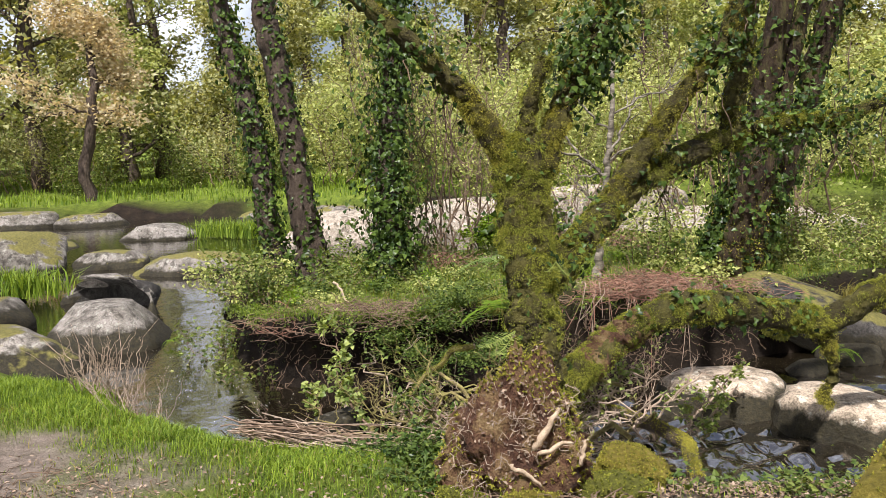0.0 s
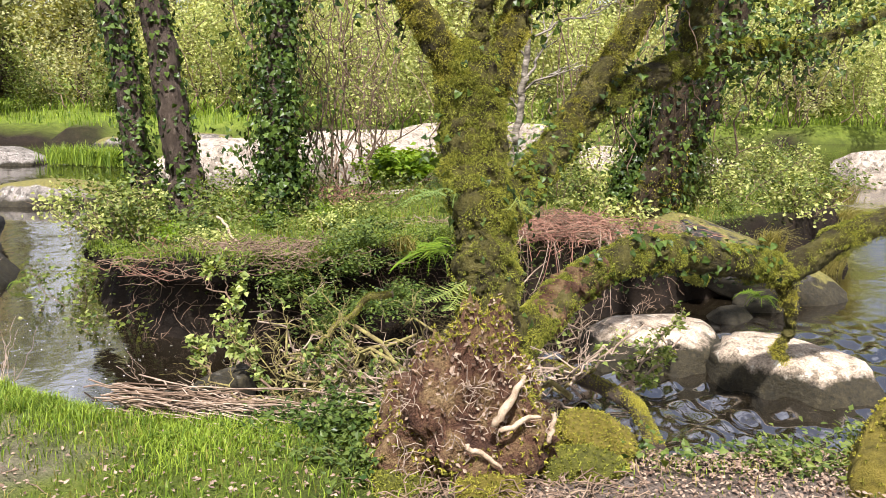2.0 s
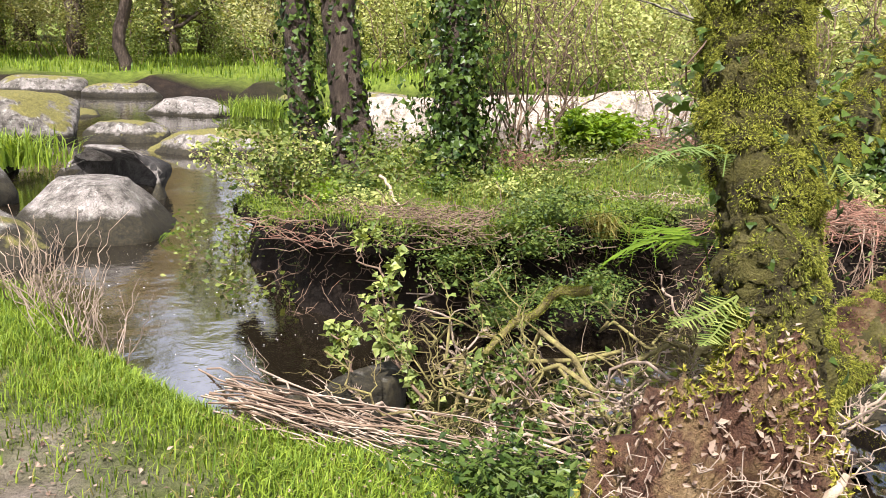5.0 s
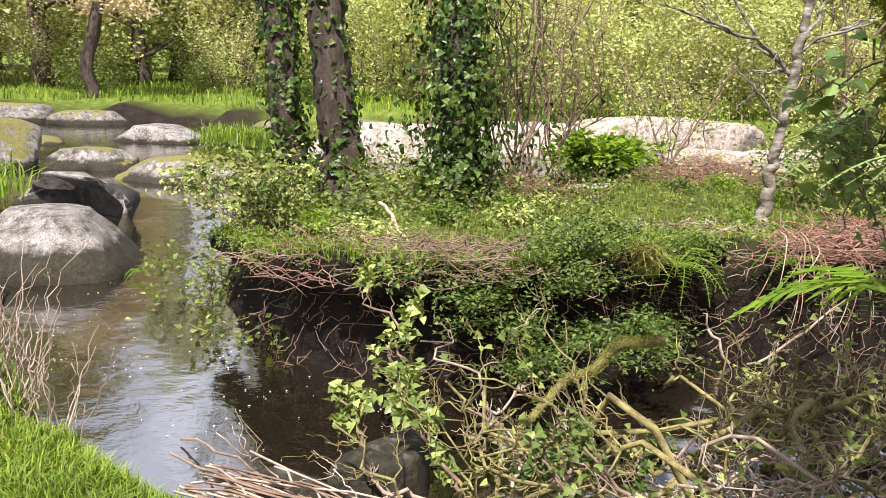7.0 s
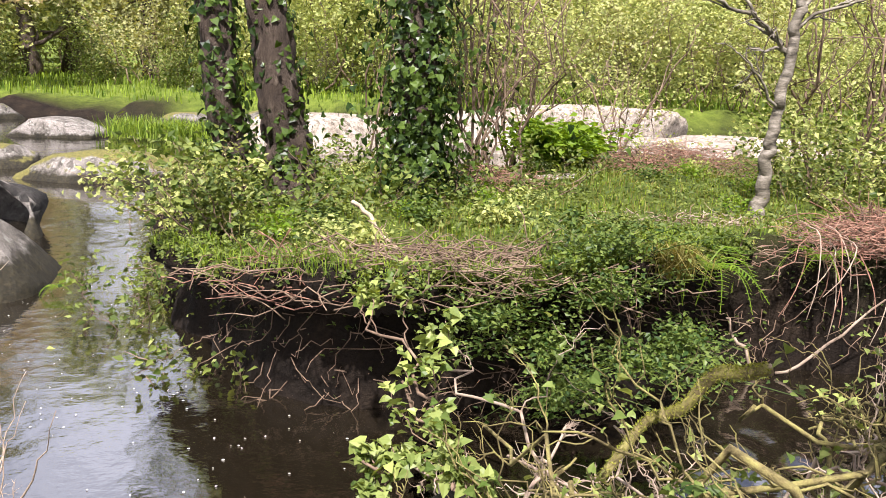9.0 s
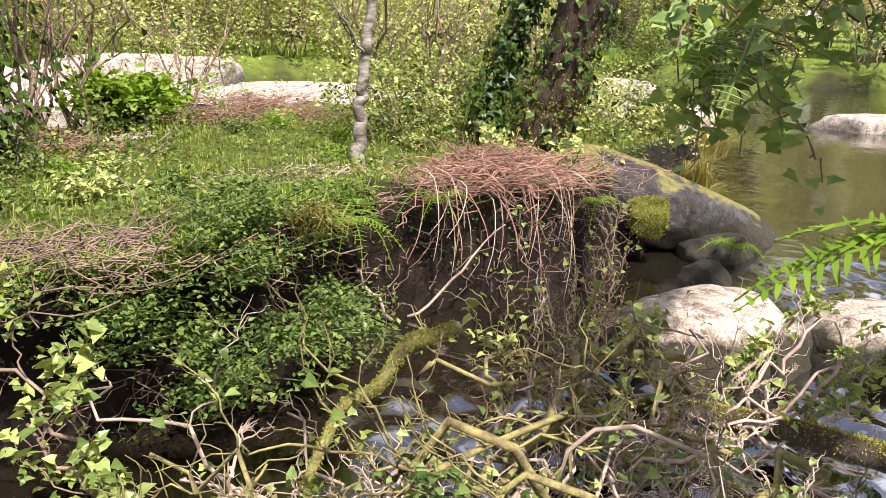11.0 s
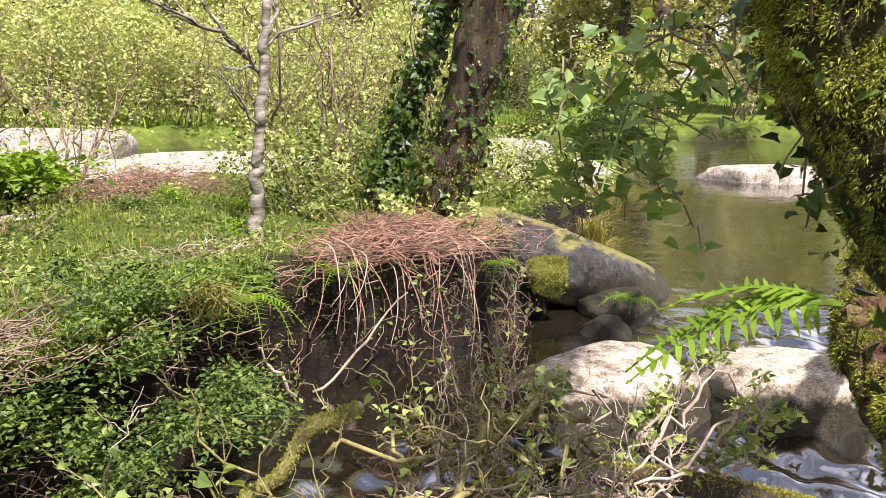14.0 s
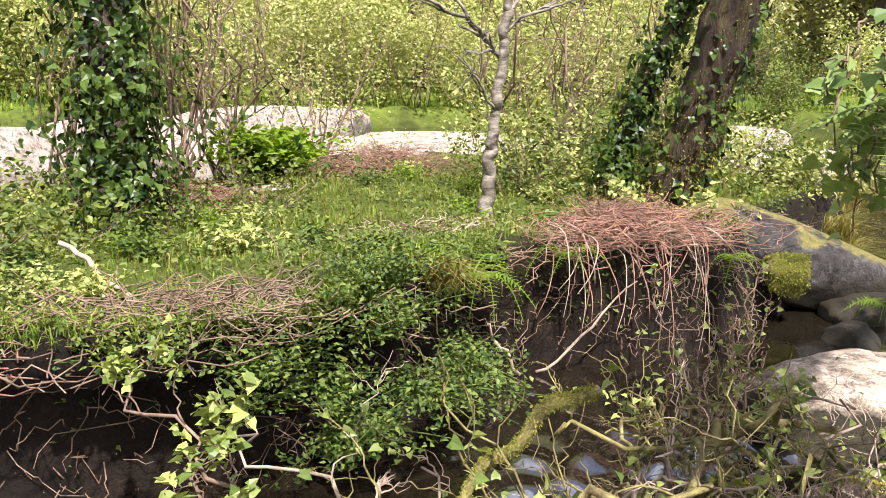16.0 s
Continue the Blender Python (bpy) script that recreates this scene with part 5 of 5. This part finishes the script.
# birch branches
birch = next(o for o in scene.objects if o.name.startswith("birch_tree"))
b0 = np.array(birch.location)
for k, (a, b, rad) in enumerate((((1.93, 9.8, 1.25), (1.55, 9.75, 1.62), 0.026), ((1.62, 9.76, 1.55), (0.9, 9.6, 1.75), 0.016), ((1.88, 9.8, 0.85), (1.55, 9.7, 1.3), 0.014), ((1.95, 9.8, 1.45), (2.6, 9.7, 1.75), 0.016), ((1.97, 9.8, 1.6), (2.3, 9.9, 2.3), 0.018),
                                 ((1.99, 9.8, 1.8), (1.4, 9.9, 2.4), 0.016), ((2.0, 9.8, 2.0), (2.9, 9.7, 2.4), 0.014), ((1.6, 9.76, 1.56), (1.3, 9.9, 2.1), 0.014))):
    r = np.random.default_rng(600 + k)
    bits, tips = twiggery(np.array(a) - b0, np.array(b) - b0, rad, r, 2, 5, 0.08, 0.45)
    part("branch", mesh_of("branch", *join(bits), BARK_BIRCH, True), birch)

# small leafy plants scattered over the island
rp = np.random.default_rng(67)
for k in range(46):
    x, y = rp.uniform(-2.6, 4.6), rp.uniform(7.9, 12.6)
    if float(inside(np.array([x]), np.array([y]), ISLAND)[0]) < 0.2:
        continue
    herb((x, y, float(height(x, y))), 12, rp.uniform(0.08, 0.22), 0.12, rp.uniform(0.03, 0.05), (BRAMBLE, FERN, BRIGHT, HERB)[k % 4], ("low bramble leaves in the grass", "bright young fern leaves in the grass", "pale spring leaves in the grass", "dark green herb in the grass")[k % 4], 800 + k, per=24)
heap((1.2, 9.4, 0.05), (1.0, 0.5, 0.06), 120, TWIG_PALE, "scatter of dry straw and stems in the grass", 46, 0.3)
heap((3.0, 8.7, 0.05), (0.6, 0.4, 0.12), 160, TWIG_RED, "dead russet bracken below the alders", 47, 0.4)
heap((-0.2, 11.4, 0.0), (0.9, 0.5, 0.25), 240, TWIG_RED, "dead bracken round the feet of the coppice", 48, 0.6)
heap((0.5, 8.4, 0.04), (1.0, 0.4, 0.08), 140, TWIG, "dead brown stems in the island's grass", 49, 0.4)
heap((-2.4, 4.5, -0.26), (0.9, 0.5, 0.02), 60, TWIG, "scatter of thin dry twigs on the trodden path", 50, 0.3)
heap((-0.6, 3.2, -0.17), (1.4, 0.4, 0.02), 70, TWIG, "scatter of thin dry twigs on the trodden path", 57, 0.22)
# leafy plants along the near bank's edge
for k, (x, y, tall, n) in enumerate(((1.9, 4.5, 0.16, 12), (2.35, 4.3, 0.14, 12), (-0.25, 4.95, 0.2, 18), (-0.05, 4.7, 0.18, 18), (0.0, 5.1, 0.22, 20), (-0.45, 5.25, 0.18, 16), (-0.15, 4.4, 0.10, 12), (1.9, 4.1, 0.08, 10))):
    herb((x, y, float(height(x, y))), n, tall, 0.16, 0.04, (HERB, BRAMBLE, IVY)[k % 3], ("dark green leafy herb on the near bank", "pale bramble leaves on the near bank", "dark ivy trailing on the near bank")[k % 3], 860 + k, per=34)

# ---- far side of the river ----
def wood_tree(at, tall, wide, leaf, label, seed, bark=BARK_DARK, n=3600, size=0.20, limbs=12, low=0.12):
    """A broadleaved tree: tapered trunk, rising limbs, and a ragged crown of leaves in clumps."""
    r = np.random.default_rng(seed)
    ob = thing("woodland_tree", at, label, "tree", "trees across the river")
    top = np.array((r.normal(0, 0.05) * tall, r.normal(0, 0.05) * tall, tall))
    line = wander((0, 0, -0.3), top, 16, 0.05 * tall, seed=seed)
    part("trunk", mesh_of("trunk", *tube(line, [0.030 * tall, 0.022 * tall, 0.004 * tall], 9, 0.1, seed), bark, True), ob)
    pts, bits = [line[8:]], []
    for _ in range(limbs):
        t = r.uniform(low, 0.92)
        p = line[int(t * 15)]
        a = r.uniform(0, 2 * np.pi)
        d = np.array((np.cos(a) * wide, np.sin(a) * wide, tall * r.uniform(0.02, 0.22))) * (1.15 - 0.7 * t) * r.uniform(0.6, 1.1)
        m, e = twiggery(p, p + d, 0.010 * tall * (1.1 - t), r, 1, 5, 0.12, 0.55, 9)
        bits += m
        pts += e
    part("limb_spread", mesh_of("limb_spread", *join(bits), bark, True), ob, kind="stuff")
    p = np.vstack(pts)
    clumps = p[r.integers(0, len(p), n // 14)]
    p = np.repeat(clumps, 14, 0) + r.normal(0, 0.045 * tall, (len(clumps) * 14, 3)) * (1, 1, 0.7)
    part("crown", mesh_of("crown", *leaves(p, size, r, 1.0, FAR_LEAF, FAR_LEAF_F), leaf), ob, kind="stuff")
    return ob


TREES = [wood_tree((-40 - 9 * k, -60, float(height(-40.0 - 9 * k, -60.0))), 10 + k % 3, 3.0 + 0.4 * (k % 3), (BRIGHT, OLIVE, BRIGHT, OLIVE, COPPER)[k],
                   ("broadleaved tree in yellow-green spring leaf", "broadleaved tree in thin olive leaf", "broadleaved tree in yellow-green spring leaf", "broadleaved tree in thin olive leaf", "oak in copper-coloured young leaf")[k],
                   700 + k, BARK_DARK, (8500, 7000, 8500, 7500, 8000)[k]) for k in range(5)]
rf = np.random.default_rng(77)
spots = []
for k in range(330):
    a = radians(rf.uniform(-62, 82))
    d = 39 + 42 * rf.uniform(0, 1) ** 1.2
    x, y = d * math.sin(a), 6 + d * math.cos(a)
    if float(inside(np.array([x]), np.array([y]), FAR_BANK)[0]) < 3.5:
        continue
    if any((x - u) ** 2 + (y - w) ** 2 < 22 for u, w in spots):
        continue
    spots.append((x, y))
    kind = int(rf.choice((0, 1, 1, 2, 3, 3)))
    m = pose(x, y, float(height(x, y)), 0, 0, rf.uniform(0, 360))
    TREES[kind].scale = [rf.uniform(0.9, 1.6)] * 3
    copy_thing(TREES[kind], m)
    TREES[kind].scale = (1, 1, 1)
for x, y, s in ((-14.8, 34.5, 0.80), (-24, 37, 0.9)):
    TREES[4].scale = (s, s, s)
    copy_thing(TREES[4], pose(x, y, float(height(x, y)), 0, 0, 40 * x))
    TREES[4].scale = (1, 1, 1)
# willows and thickets along the far water's edge
THICKET = [shrub((-30 - 5 * k, -70, float(height(-30.0 - 5 * k, -70.0))), 3.6, 0.5, 0.9, 9, (5500, 6000, 2600)[k], 0.11, (BRIGHT, BRAMBLE, OLIVE)[k], ("bushy willow with many thin stems in bright leaf", "rounded green waterside bush", "thin olive thicket of bare stems")[k],
                 640 + k, TWIG, 0.022, "willow_bush", (0.2, 0.02, 0.3)[k], (0.28, 0.36, 0.24)[k], 3, 0.28, True) for k in range(3)]
places = [(-8.5, 32.6, 1, 0.75), (-7.2, 32.2, 1, 0.55), (-9.8, 33.5, 2, 1.0), (-12.2, 34.5, 1, 0.7), (2.0, 31.8, 0, 1.2), (4.4, 32.0, 0, 1.2), (6.6, 32.4, 2, 1.1), (8.4, 32.6, 0, 1.1), (10.3, 33.0, 0, 1.2), (12.4, 33.2, 2, 1.2), (14.5, 32.6, 0, 1.0),
          (16.5, 32.0, 0, 1.1), (18.5, 31.0, 2, 1.0), (-3.0, 32.0, 0, 1.2), (-0.8, 31.6, 0, 1.1), (-5.2, 33.0, 0, 1.3), (21, 30, 0, 1.0), (24, 26, 1, 0.8), (26.5, 23, 0, 1.0), (28.5, 20, 2, 1.1), (30, 17.5, 1, 0.9), (33, 15, 0, 1.1),
          (-17.0, 34, 1, 0.8), (-20, 35, 2, 1.0), (-24, 35, 1, 0.9), (-1.5, 36, 0, 1.4), (3, 37, 0, 1.4), (7, 38, 0, 1.5), (12, 38, 0, 1.4), (17, 37, 0, 1.4), (22, 34, 0, 1.3)]
for k in range(60):
    a = radians(rf.uniform(-58, 80))
    d = 46 + 30 * rf.uniform(0, 1)
    places.append((d * math.sin(a), 4 + d * math.cos(a), int(rf.choice((0, 1, 2, 2))), rf.uniform(1.0, 1.7)))
for x, y, kind, s in places:
    if x < 1.5 and 31 < y < 36:
        y += 5.0
    if float(inside(np.array([x]), np.array([y]), FAR_BANK)[0]) < 0.3:
        continue
    THICKET[kind].scale = (s, s, s)
    copy_thing(THICKET[kind], pose(x, y, float(height(x, y)), 0, 0, rf.uniform(0, 360)))
    THICKET[kind].scale = (1, 1, 1)
# the model trees and bushes themselves take their place in the wood behind the walker
for k, ob in enumerate(TREES + THICKET):
    x, y = -16.0 + 5 * k, -14.0 - 3 * (k % 2)
    ob.matrix_basis = pose(x, y, float(height(x, y)))
for k in range(16):
    a = radians(100 + 160 * (k + rf.uniform(0, 0.8)) / 16)
    d = rf.uniform(16, 30)
    x, y = d * math.sin(a), d * math.cos(a)
    copy_thing(TREES[int(rf.integers(0, 4))], pose(x, y, float(height(x, y)), 0, 0, rf.uniform(0, 360)))

# ---- grass, litter and ground cover ----
rg = np.random.default_rng(91)


def near_lush(x, y):
    d = inside(x, y, NEAR_BANK)
    g = ease(0.05, 0.25, d) * ease(1.6, 0.9, d) * ease(0.35, -0.55, x + 0.25 * swell(x, y, 6.0)) * (1 - dirt_share(x, y))
    return g * (0.18 + 0.82 * patches(x, y, 7.0, 1.9) ** 1.3)


def near_thin(x, y):
    d = inside(x, y, NEAR_BANK)
    return ease(0.1, 0.4, d) * (1 - 0.93 * dirt_share(x, y)) * (0.15 + 0.5 * patches(x, y, 8.0, 1.6)) * ease(3.8, 1.5, x)


def isle_top(x, y):
    d = inside(x, y, ISLAND)
    return ease(0.22, 0.5, d) * (0.12 + 0.88 * patches(x, y, 9.0, 2.1) ** 2)


def grass(name, n, area, keep, tall, wide, mat, label, bend=0.5):
    x, y = scatter(n, *area, rg, keep)
    return stuff(name, blades(x, y, height(x, y), tall, wide, rg, bend), mat, label, "grass")


grass("grass", 170000, (-4.2, 0.4, 3.4, 8.2), near_lush, 0.085, 0.0030, GRASS, "lush bright green grass along the near bank", 0.9)
grass("grass", 60000, (-5, 4, 2.0, 6.5), near_thin, 0.05, 0.003, GRASS, "thin short grass beside the path", 0.8)
grass("grass", 40000, (-5, 4, 2.0, 6.5), near_thin, 0.07, 0.003, GRASS_DRY, "dry grass beside the path", 0.9)
grass("grass", 48000, (-3.6, 6.0, 7.6, 15.5), isle_top, 0.085, 0.0038, GRASS, "patchy green grass on top of the island", 0.6)
grass("grass", 22000, (-3.6, 6.0, 7.6, 15.5), isle_top, 0.11, 0.0035, GRASS_DRY, "straw-coloured grass on top of the island", 0.9)
x, y = scatter(42000, -40, 45, 26, 60, rg, lambda x, y: ease(0.6, 1.4, inside(x, y, FAR_BANK)) * ease(26, 4, inside(x, y, FAR_BANK)))
stuff("meadow_grass", blades(x, y, height(x, y), 0.34, 0.022, rg, 0.6), GRASS, "bright meadow grass across the river", "grass")
# fallen leaves below the mossy tree and along the path
x, y = scatter(140000, -3.5, 4.5, 2.0, 5.2, rg, lambda x, y: ease(0.05, 0.3, inside(x, y, NEAR_BANK)) * (0.08 + 0.5 * ease(-0.8, 0.9, x)) * (0.3 + 0.7 * patches(x, y, 3.0, 1.7)))
stuff("fallen_leaves", leaves(np.column_stack([x, y, height(x, y) + rg.uniform(0.004, 0.03, len(x))]), 0.026, rg, 0.35), LITTER, "dry brown fallen leaves on the path", "leaf litter")
# herbs and ivy over the ground and bank faces
x, y = scatter(52000, -3.6, 6.2, 7.3, 15.0, rg, lambda x, y: ease(0.02, 0.3, inside(x, y, ISLAND)) * (0.15 + 0.6 * patches(x, y, 2.0, 1.5)))
stuff("ground_herbs", leaves(np.column_stack([x, y, height(x, y) + rg.gamma(1.6, 0.035, len(x))]), 0.038, rg, 0.7), BRAMBLE, "low green herbs and bramble leaves on the island", "plants")
x, y = scatter(46000, -3, 4.2, 7.2, 9.6, rg, lambda x, y: ease(-0.05, 0.05, inside(x, y, ISLAND)) * ease(0.55, 0.3, inside(x, y, ISLAND)) * (0.1 + 0.6 * patches(x, y, 4.0, 2.2)))
z = height(x, y) + rg.uniform(0, 0.05, len(x))
ok = z > -0.40
stuff("bank_herbs", leaves(np.column_stack([x, y - rg.uniform(0, 0.06, len(x)), z])[ok], 0.026, rg, 0.9), HERB, "small leaves and moss on the steep bank", "plants")
x, y = scatter(10000, -0.9, 3.6, 4.1, 5.8, rg, lambda x, y: ease(-0.02, 0.12, inside(x, y, NEAR_BANK)) * ease(0.9, 0.3, inside(x, y, NEAR_BANK)) * (0.2 + 0.7 * patches(x, y, 6.0, 1.8)))
stuff("ground_ivy", leaves(np.column_stack([x, y, height(x, y) + rg.gamma(1.6, 0.03, len(x))]), 0.04, rg, 0.6, IVY_SHAPE, IVY_F), HERB, "ivy and herbs over the edge of the near bank", "plants")
# roots and dead stems matted into the island's bank
bits = []
for _ in range(700):
    px = rg.uniform(-2.2, 3.2)
    py = float(np.interp(px, [-2.4, -1.85, -1.3, -0.5, 0.0, 0.6, 1.0, 1.9, 2.9, 3.8], [9.0, 8.05, 7.62, 7.62, 7.75, 8.15, 8.35, 7.95, 8.1, 8.5]))
    a = np.array((px, py + rg.uniform(0.0, 0.3), 0))
    a[2] = float(height(a[0], a[1])) + 0.01
    d = np.array((rg.normal(0, 0.22), -abs(rg.normal(0, 0.10)), -abs(rg.normal(0, 0.16))))
    bits.append(tube(wander(a, a + d, 7, 0.07), [0.0032, 0.0016], 4))
stuff("bank_roots", join(bits), TWIG, "matted roots and dead stems in the bank", "roots")
# the island's turf overhangs its bank, hollow below
edge = smooth_line([(*p, 0) for p in ISLAND[1:8]], 260)
way = np.gradient(edge, axis=0)[:, :2]
way /= np.linalg.norm(way, axis=1)[:, None]
outward = np.column_stack([way[:, 1], -way[:, 0]])
along = np.arange(260)
reach = 0.02 + 0.10 * patches(edge[:, 0], edge[:, 1], 1.5, 3.0) + 0.03 * np.sin(along * 0.9) * np.sin(along * 0.37)
profile = ((-0.55, -0.02), (-0.25, 0.012), (0.0, 0.02), (0.75, -0.005), (1.0, -0.05), (0.9, -0.10), (0.4, -0.13), (-0.10, -0.20))
ring = []
for u, dz in profile:
    xy = edge[:, :2] + outward * (np.where(u < 0, u * 0.6, u * reach))[:, None]
    inner = edge[:, :2] - outward * 0.36
    top = height(inner[:, 0], inner[:, 1]) if u > -0.5 else height(xy[:, 0], xy[:, 1])
    ring.append(np.column_stack([xy, top + dz + rg.normal(0, 0.008, 260)]))
ring = np.stack(ring, 1)
a, b = np.meshgrid(np.arange(259), np.arange(len(profile) - 1), indexing="ij")
k = a * len(profile) + b
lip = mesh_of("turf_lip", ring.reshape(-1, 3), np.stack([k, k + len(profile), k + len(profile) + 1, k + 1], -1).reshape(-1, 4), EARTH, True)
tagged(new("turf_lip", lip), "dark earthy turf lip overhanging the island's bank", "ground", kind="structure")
i, w = rg.integers(0, 260, 15000), rg.uniform(0, 4.4, 15000)
p = ring[i, w.astype(int)] + (ring[i, w.astype(int) + 1] - ring[i, w.astype(int)]) * (w % 1)[:, None]
ok = patches(p[:, 0], p[:, 1], 4.4, 2.6) > rg.uniform(0, 0.8, len(p))
p = p[ok] + rg.normal(0, 0.02, (ok.sum(), 3)) + np.array((0, 0, 0.02))
stuff("turf_herbs", leaves(p, 0.028, rg, 0.8), BRAMBLE, "small green leaves along the turf's edge", "plants")
n = 2600
p = ring[rg.integers(0, 260, n), rg.integers(0, 4, n)]
stuff("turf_grass", blades(p[:, 0], p[:, 1], p[:, 2], 0.12, 0.003, rg, 1.0, np.array((0.0, -0.2, -0.1))), GRASS, "green grass drooping over the turf's edge", "grass")
# mossy stump and cushions at the path's edge
def cushion(at, size, mat, label, seed, n=9000):
    ob = boulder(at, size, 20 * seed, mat, label, seed, 0.1, 0.7, detail=4)
    ob.name = "moss_cushion"
    tagged(ob, label, "moss", "moss cushions at the path's edge")
    r = np.random.default_rng(seed)
    vs = np.array([v.co for v in ob.data.vertices])
    ns = np.array([v.normal for v in ob.data.vertices])
    i = r.integers(0, len(vs), n)
    part("moss", mesh_of("moss", *tufts(vs[i], ns[i], 0.015, r), MOSS_TUFT_GOLD if seed % 2 else MOSS_TUFT), ob, kind="stuff")


cushion((2.55, 3.95, -0.12), (0.95, 0.75, 0.58), MOSS_GOLD, "low stone covered with thick golden moss", 81, 14000)
cushion((0.82, 4.24, -0.29), (0.55, 0.42, 0.34), MOSS, "thick green moss cushion below the roots", 82)
cushion((0.40, 4.05, -0.26), (0.34, 0.30, 0.26), MOSS_GOLD, "thick golden moss cushion below the roots", 83)
cushion((0.98, 4.55, -0.24), (0.5, 0.4, 0.3), MOSS_GOLD, "thick golden moss cushion below the roots", 85)
cushion((0.02, 4.15, -0.25), (0.24, 0.24, 0.2), MOSS, "small moss cushion in the leaf litter", 84, 4000)
cushion((3.35, 8.25, -0.2), (0.34, 0.3, 0.26), MOSS, "moss cushion on the foot of the island", 86, 4000)
# foam on the pool
x, y = rg.uniform(-3.6, -0.9, 330), rg.uniform(6.3, 10.5, 330)
ok = (inside(x, y, NEAR_BANK) < -0.05) & (inside(x, y, ISLAND) < -0.05)
foam, fnt, fb = nodes_of("foam")
fb.inputs["Base Color"].default_value, fb.inputs["Roughness"].default_value = (0.75, 0.72, 0.66, 1), 0.7
p = np.column_stack([x, y, water_level(x, y) + 0.004])[ok]
stuff("foam", leaves(p, 0.013, rg, 0.0, np.array([(0, 0, 0), (0.4, 0.35, 0.05), (0.4, -0.35, 0.05), (1.0, 0, 0)])), foam, "white flecks of foam on the pool", "foam")
